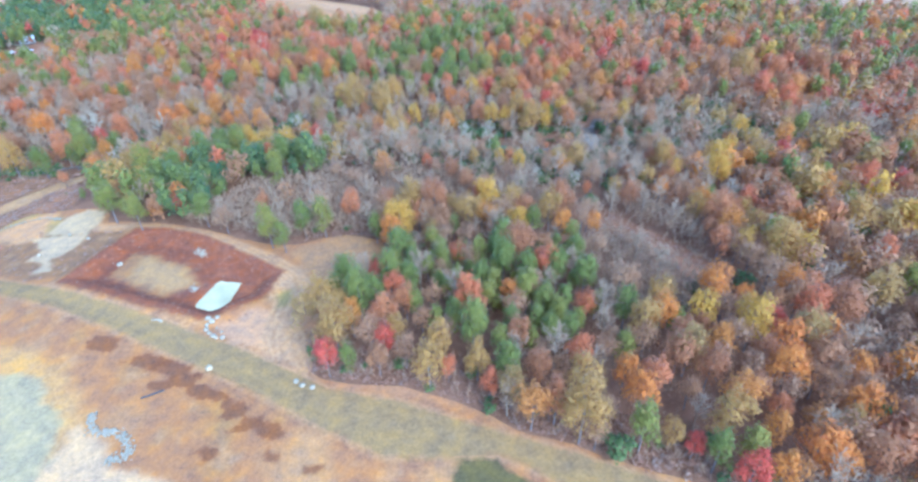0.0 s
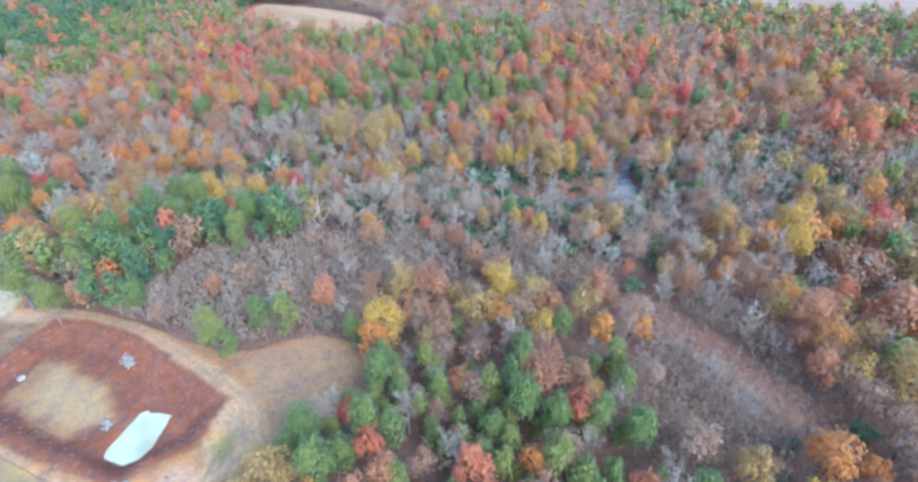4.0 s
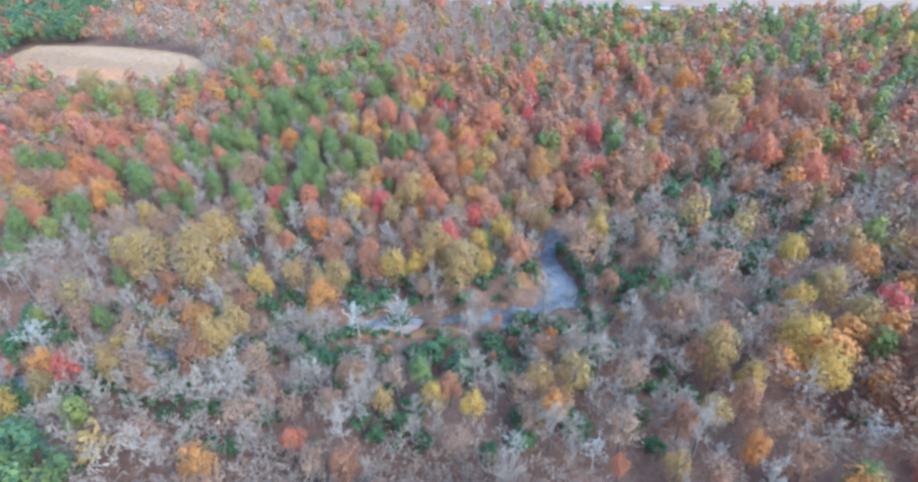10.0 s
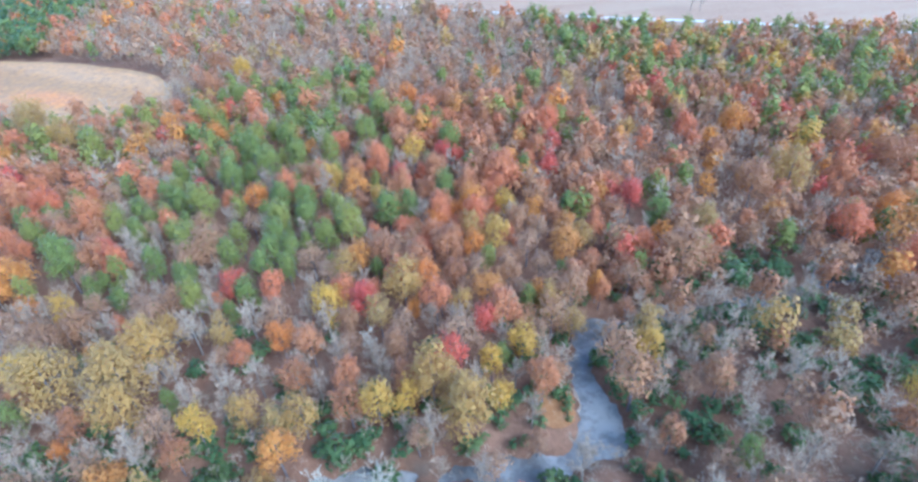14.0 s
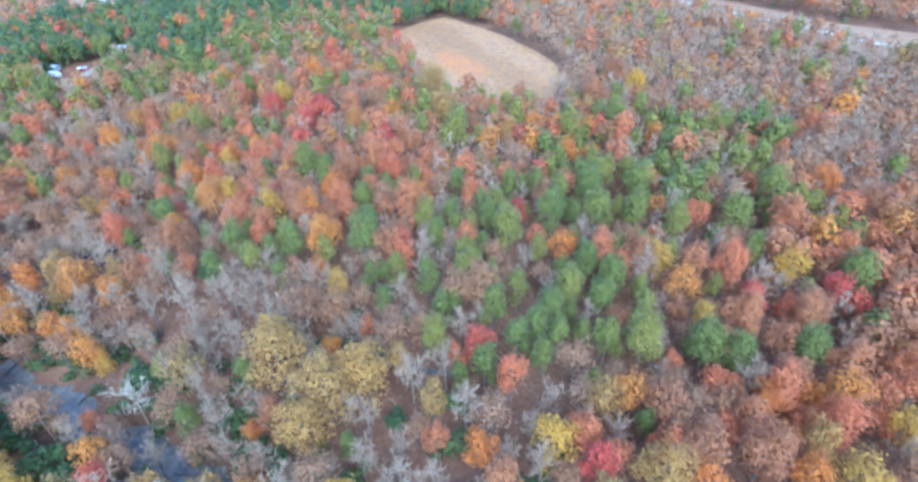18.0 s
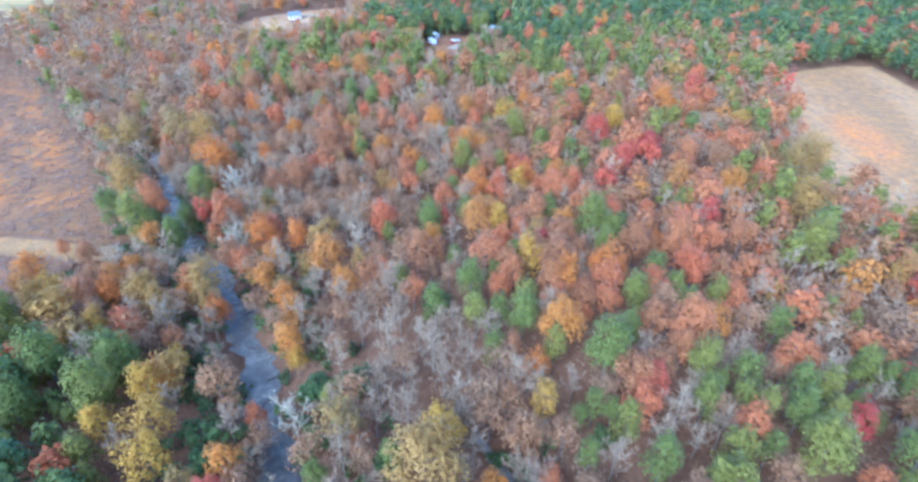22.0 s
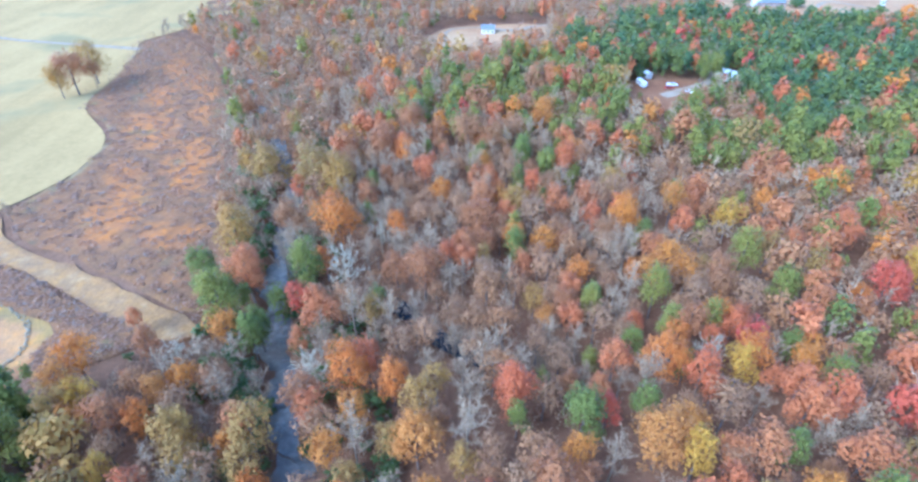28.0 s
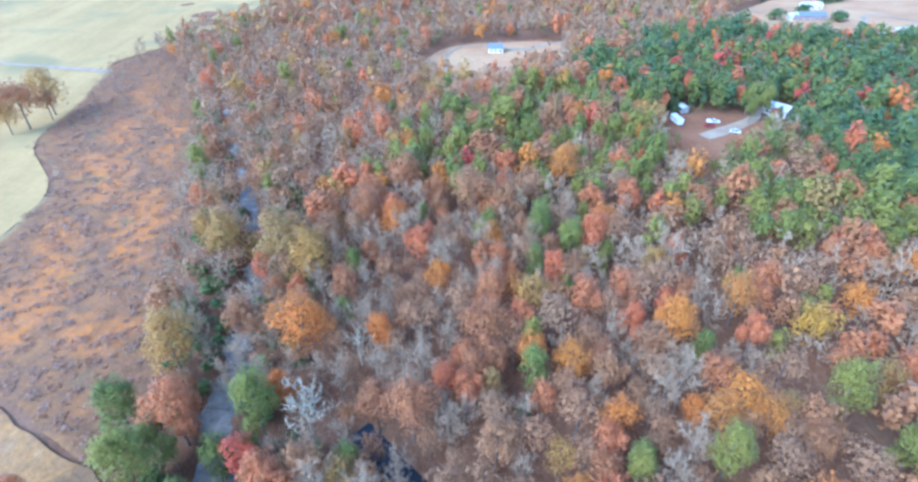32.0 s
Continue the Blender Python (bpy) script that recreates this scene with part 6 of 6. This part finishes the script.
# yard with trailer and vehicles
sheet("yard_drive", band([(-336, 440), (-344, 456), (-356, 474), (-372, 482), (-410, 510), (-453, 541), (-505, 575)], [6, 7, 5, 4, 4, 4, 4]), 5, PALE_SOIL, 0.5, "pale dirt drive into the yard", "drive")
trailer(-352, 434, 5)
building(-365, 442, 10, 4.0, 3.2, 2.6, 0.9, WOOD_GREY, TIN_ROOF, "small grey shed at the edge of the yard", 1, True, False, "shed", "shed")
vehicle(-351, 450.5, 78, CAR_WHITE, "white pickup truck parked in the yard", True, "pickup_truck")
vehicle(-346.5, 447, 84, CAR_RED, "dark red car parked beside a pickup", False, "car")
vehicle(-339.5, 455.5, 60, CAR_WHITE, "white car on the pale drive", False, "car")
building(-361, 486, 35, 11, 8, 3.4, 1.8, WHITE_PAINT, TIN_ROOF, "white building with a pale metal roof among pines", 3, True, False, "barn", "barn")
# house on the cleared land
building(-502, 367, 84, 10, 7.5, 3.2, 2.6, WHITE_PAINT, GREY_ROOF, "white house with a blue-grey roof in a clearing", 3, True, True)
sheet("house_drive", band([(-455, 328), (-463, 332), (-490, 331), (-513, 338), (-518, 352), (-516, 366), (-507, 380), (-504, 390), (-516, 402), (-520, 425), (-519, 470), (-530, 540)], [4, 4, 4, 3, 3, 4, 6, 7, 5, 4, 4, 4]), 5, PALE_SOIL, 0.6,
      "pale looping dirt drive round the house", "drive")
# far settlement
building(-545, 608, 85, 24, 10, 3.2, 2.4, BRICK_WALL, GREY_ROOF, "long low brick house with a grey roof", 5, True, True)
building(-581, 632, 85, 15, 9, 3.0, 2.0, WHITE_PAINT, TIN_ROOF, "white house with a pale roof", 3)
building(-544, 596, 85, 6, 5, 3.0, 2.0, WHITE_PAINT, WHITE_PAINT, "small white outbuilding beside a brick house", 1, True, False, "outbuilding", "shed")
building(-513, 550, 60, 9, 5, 2.8, 1.2, WHITE_PAINT, TIN_ROOF, "low white outbuilding by a pale yard", 2, True, False, "outbuilding", "shed")
vehicle(-533, 545, 30, CAR_WHITE, "white car by the far outbuilding", False, "car")
sheet("far_road", band([(-503, 585), (-500, 602), (-497, 632), (-515, 660), (-522, 690), (-560, 720)], 4), 6, WHITE_GRAVEL, 0.8, "pale road in front of the far houses", "road")
sheet("far_lane", band([(-520, 640), (-545, 650), (-560, 672), (-520, 690)], 4), 6, PALE_SOIL, 0.7, "curving dirt lane by the far houses", "lane")
sheet("field_lane", band([(-560, -60), (-529, -12), (-516, 38), (-503, 88), (-497, 108)], [5, 5, 5, 6, 7]), 6, PALE_SOIL, 0.7, "tan lane between two fields", "lane")
sheet("plain_lane", band([(213, 575), (232, 588), (246, 598)], 3), 5, WHITE_GRAVEL, 0.8, "pale field entrance off the plain road", "lane")


# site things

def boulder(x, y, r, seed, lift=0.3, material=ROCK, label="pale rock on the graded soil"):
    rg = random.Random(seed)
    bm = bmesh.new()
    bmesh.ops.create_icosphere(bm, subdivisions=2, radius=r)
    for v in bm.verts:
        n = noise.noise(v.co * (1.3 / r) + Vector((seed, 0, 0)))
        v.co *= 1 + 0.35 * n
        v.co.z *= 0.7
    me = bpy.data.meshes.new("rock")
    bm.to_mesh(me)
    bm.free()
    me.materials.append(material)
    ob = new("rock", me)
    ob.matrix_basis = pose(x, y, ground_z(x, y) + lift + r * 0.25, 0, 0, rg.uniform(0, 360))
    return tagged(ob, label, "rock", "rocks on the site")


for i, (x, y, r) in enumerate([(-80.1, 130.3, 0.9), (-79.4, 126, 0.8), (-79.8, 127.8, 0.7), (-76.2, 123, 0.9), (-73, 122.1, 0.85), (-77.4, 130.8, 0.8), (-78.6, 129.2, 1.0), (-78, 124.5, 0.7), (-75, 122.2, 0.6),
                               (-74.3, 124.8, 0.45), (-76.4, 126.7, 0.4)]):
    boulder(x, y, r, i)
boulder(-72.6, 109.7, 1.0, 40, label="yellowish boulder beside the road", material=plain_mat("yellow_rock", (0.45, 0.34, 0.18), 0.9, var=0.2))
boulder(-127.6, 166.9, 1.1, 41, 0.5, label="white rock on the basin floor")
for i, (x, y) in enumerate([(-46, 103), (-41, 100.5), (-44, 101.5), (-160, 190), (-164, 176), (-150, 186)]):
    boulder(x, y, 0.8, 50 + i)


def rock_line(line, width, n, seed, label):
    """A strip of loose stone, heaped along a line."""
    rg = np.random.default_rng(seed)
    p = rounded(line, 2, False)
    bm = bmesh.new()
    bmesh.ops.create_icosphere(bm, subdivisions=1, radius=1)
    base_v = np.array([v.co[:] for v in bm.verts])
    base_f = np.array([[v.index for v in f.verts] for f in bm.faces])
    bm.free()
    t = rg.random(n) * (len(p) - 1)
    i = t.astype(int)
    c = p[i] + (p[i + 1] - p[i]) * (t - i)[:, None] + rg.normal(size=(n, 2)) * width / 3
    r = rg.uniform(0.12, 0.38, n)
    z = height(c) + 0.3 + r * 0.2
    v = base_v[None] * (1 + rg.uniform(-0.25, 0.25, (n, len(base_v), 1))) * r[:, None, None] * np.array([1, 1, 0.65]) + np.column_stack([c, z])[:, None]
    f = base_f[None] + (np.arange(n) * len(base_v))[:, None, None]
    ob = new("stone_check", mesh_of("stone_check", v.reshape(-1, 3), f.reshape(-1, 3), ROCK))
    tagged(ob, label, "stones", kind="stuff")


rock_line([(-98.2, 95), (-96.8, 90.9), (-92.9, 88.8), (-89.4, 89.5)], 1.8, 260, 1, "curved strip of blue-grey loose stones")
rock_line([(-87.5, 88.5), (-84.3, 85.8), (-82.5, 83.5), (-83.4, 81.3), (-87, 81)], 2.0, 260, 2, "curved strip of blue-grey loose stones")
rock_line([(-101, 173), (-98, 171), (-96.5, 170)], 2.2, 120, 3, "white stone apron on the basin bank")
rock_line([(-94, 150.5), (-92, 148.5)], 1.6, 80, 4, "white stone apron by the pond")
rock_line([(-212, 170), (-205, 185), (-196, 200), (-187, 206), (-180, 207), (-172, 204)], 1.4, 260, 5, "pale stone lining along a ditch")
rock_line([(-98.5, 131.5), (-95, 130.5)], 0.6, 30, 6, "small white stones at the road edge")
bm = bmesh.new()
bmesh.ops.create_cone(bm, cap_ends=True, segments=12, radius1=0.22, radius2=0.22, depth=6.0, matrix=Matrix.Rotation(radians(90), 4, "Y"))
me = bpy.data.meshes.new("drain_pipe")
bm.to_mesh(me)
bm.free()
me.materials.append(PIPE)
pipe = tagged(new("drain_pipe", me), "black plastic drain pipe lying on the soil", "pipe")
pipe.matrix_basis = pose(-85, 101, ground_z(-85, 101) + 0.4, 0, 0, 26)

# creek
SANDBAR = ground_mat("creek_sand", [(0.3, (0.33, 0.20, 0.11)), (0.5, (0.43, 0.28, 0.16)), (0.7, (0.50, 0.36, 0.22))], 0.3, 1.5, 0.4, 0.2)


def sandbar(outline, seed):
    sheet("sandbar", ragged(rounded(outline, 2), 0.3, 1.5, seed), 1.5, SANDBAR, 0, "pale sandbar at the edge of the creek", "sand", flat=-7.85)


sandbar([(6, 277), (18, 273), (32, 270.5), (31, 274), (20, 276.5), (9, 279)], 61)
sandbar([(66, 287), (70, 281), (73, 284), (73, 292), (69, 296)], 62)
LEAF_BANK = ground_mat("fallen_leaf_bank", [(0.3, (0.25, 0.11, 0.035)), (0.5, (0.33, 0.15, 0.05)), (0.7, (0.38, 0.195, 0.08))], 0.3, 1.4, 0.7, 0.3)
sheet("leaf_bank", ragged(rounded([(58, 279), (66, 276), (71, 284), (72, 294), (67, 300), (60, 292)], 2), 0.6, 1.5, 65), 1.5, LEAF_BANK, 0.25, "creek bank covered in orange fallen leaves", "bank")
sheet("leaf_bank", ragged(rounded([(2, 276), (14, 273.5), (30, 270), (36, 267), (34, 264), (18, 268), (4, 272)], 2), 0.6, 1.5, 66), 1.5, LEAF_BANK, 0.25, "creek bank covered in orange fallen leaves", "bank")


# fallen wood
def fallen_log(x, y, turn, length, seed, z=None, label="bare fallen tree lying on the rough grass"):
    """A dead trunk on its side with a few broken limbs."""
    rg = np.random.default_rng(seed)
    root = new("fallen_log")
    root.matrix_basis = pose(x, y, ground_z(x, y) + 0.5 if z is None else z, 0, 0, turn)
    pts = [(0, rg.uniform(-0.3, 0.3), q * length) for q in (0, 0.35, 0.7, 1)]
    v, f = tube(pts, [0.28, 0.22, 0.15, 0.05], 7)
    v = v[:, [2, 1, 0]]
    t = new("trunk", mesh_of("trunk", v, f, PALE_BARK if z is None else BARK))
    t.parent = root
    for k in range(4):
        q = 0.3 + 0.17 * k
        v, f = tube([(0, 0, 0), (rg.uniform(0.2, 0.9), rg.uniform(-1.2, 1.2), 0.9), (rg.uniform(0.5, 1.4), rg.uniform(-2.2, 2.2), 2.0)], [0.10, 0.07, 0.02], 4)
        b = new("limb", mesh_of("limb", v[:, [2, 1, 0]] + (q * length, 0, 0), f, PALE_BARK if z is None else BARK))
        b.parent = root
    return tagged(root, label, "log", "fallen trees")


fallen_log(-337, 201, 35, 7, 1)
fallen_log(-330, 197, 160, 5, 2)
fallen_log(-434, 159, 80, 6, 3)
fallen_log(-151, 280, 60, 8, 4, -7.7, "bare fallen tree lying in the creek")
fallen_log(-163, 276, 100, 6, 5, -7.7, "bare fallen tree lying in the creek")
fallen_log(-312, 251, 75, 8, 6, -7.7, "bare fallen tree lying in the creek")
fallen_log(-215, 263, 80, 7, 7, -7.7, "bare fallen tree lying in the creek")
fallen_log(111, 303, 20, 6, 8, -7.6, "bare fallen tree lying in the creek")
fallen_log(69, 280, 70, 4, 9, -7.6, "bare fallen tree lying in the creek")
rock_line([(-484, 321), (-476, 322), (-466, 327)], 4.0, 90, 7, "pale rubble heap at the edge of the yard")
for k, (x, y, turn, length) in enumerate([(-290, 260, 40, 7), (-262, 262, 110, 6), (-246, 265, 75, 8), (-230, 264, 20, 5), (-198, 268, 130, 8), (-180, 276, 85, 7), (-172, 277, 30, 6), (-142, 287, 110, 8),
                                          (-128, 286, 50, 7), (-112, 290, 95, 8), (-101, 286, 140, 6), (-88, 291, 65, 9), (-70, 288, 20, 7), (-52, 290, 100, 7), (-20, 284, 60, 6)]):
    fallen_log(x, y, turn, length, 30 + k, -7.7, "bare fallen tree lying in the creek")
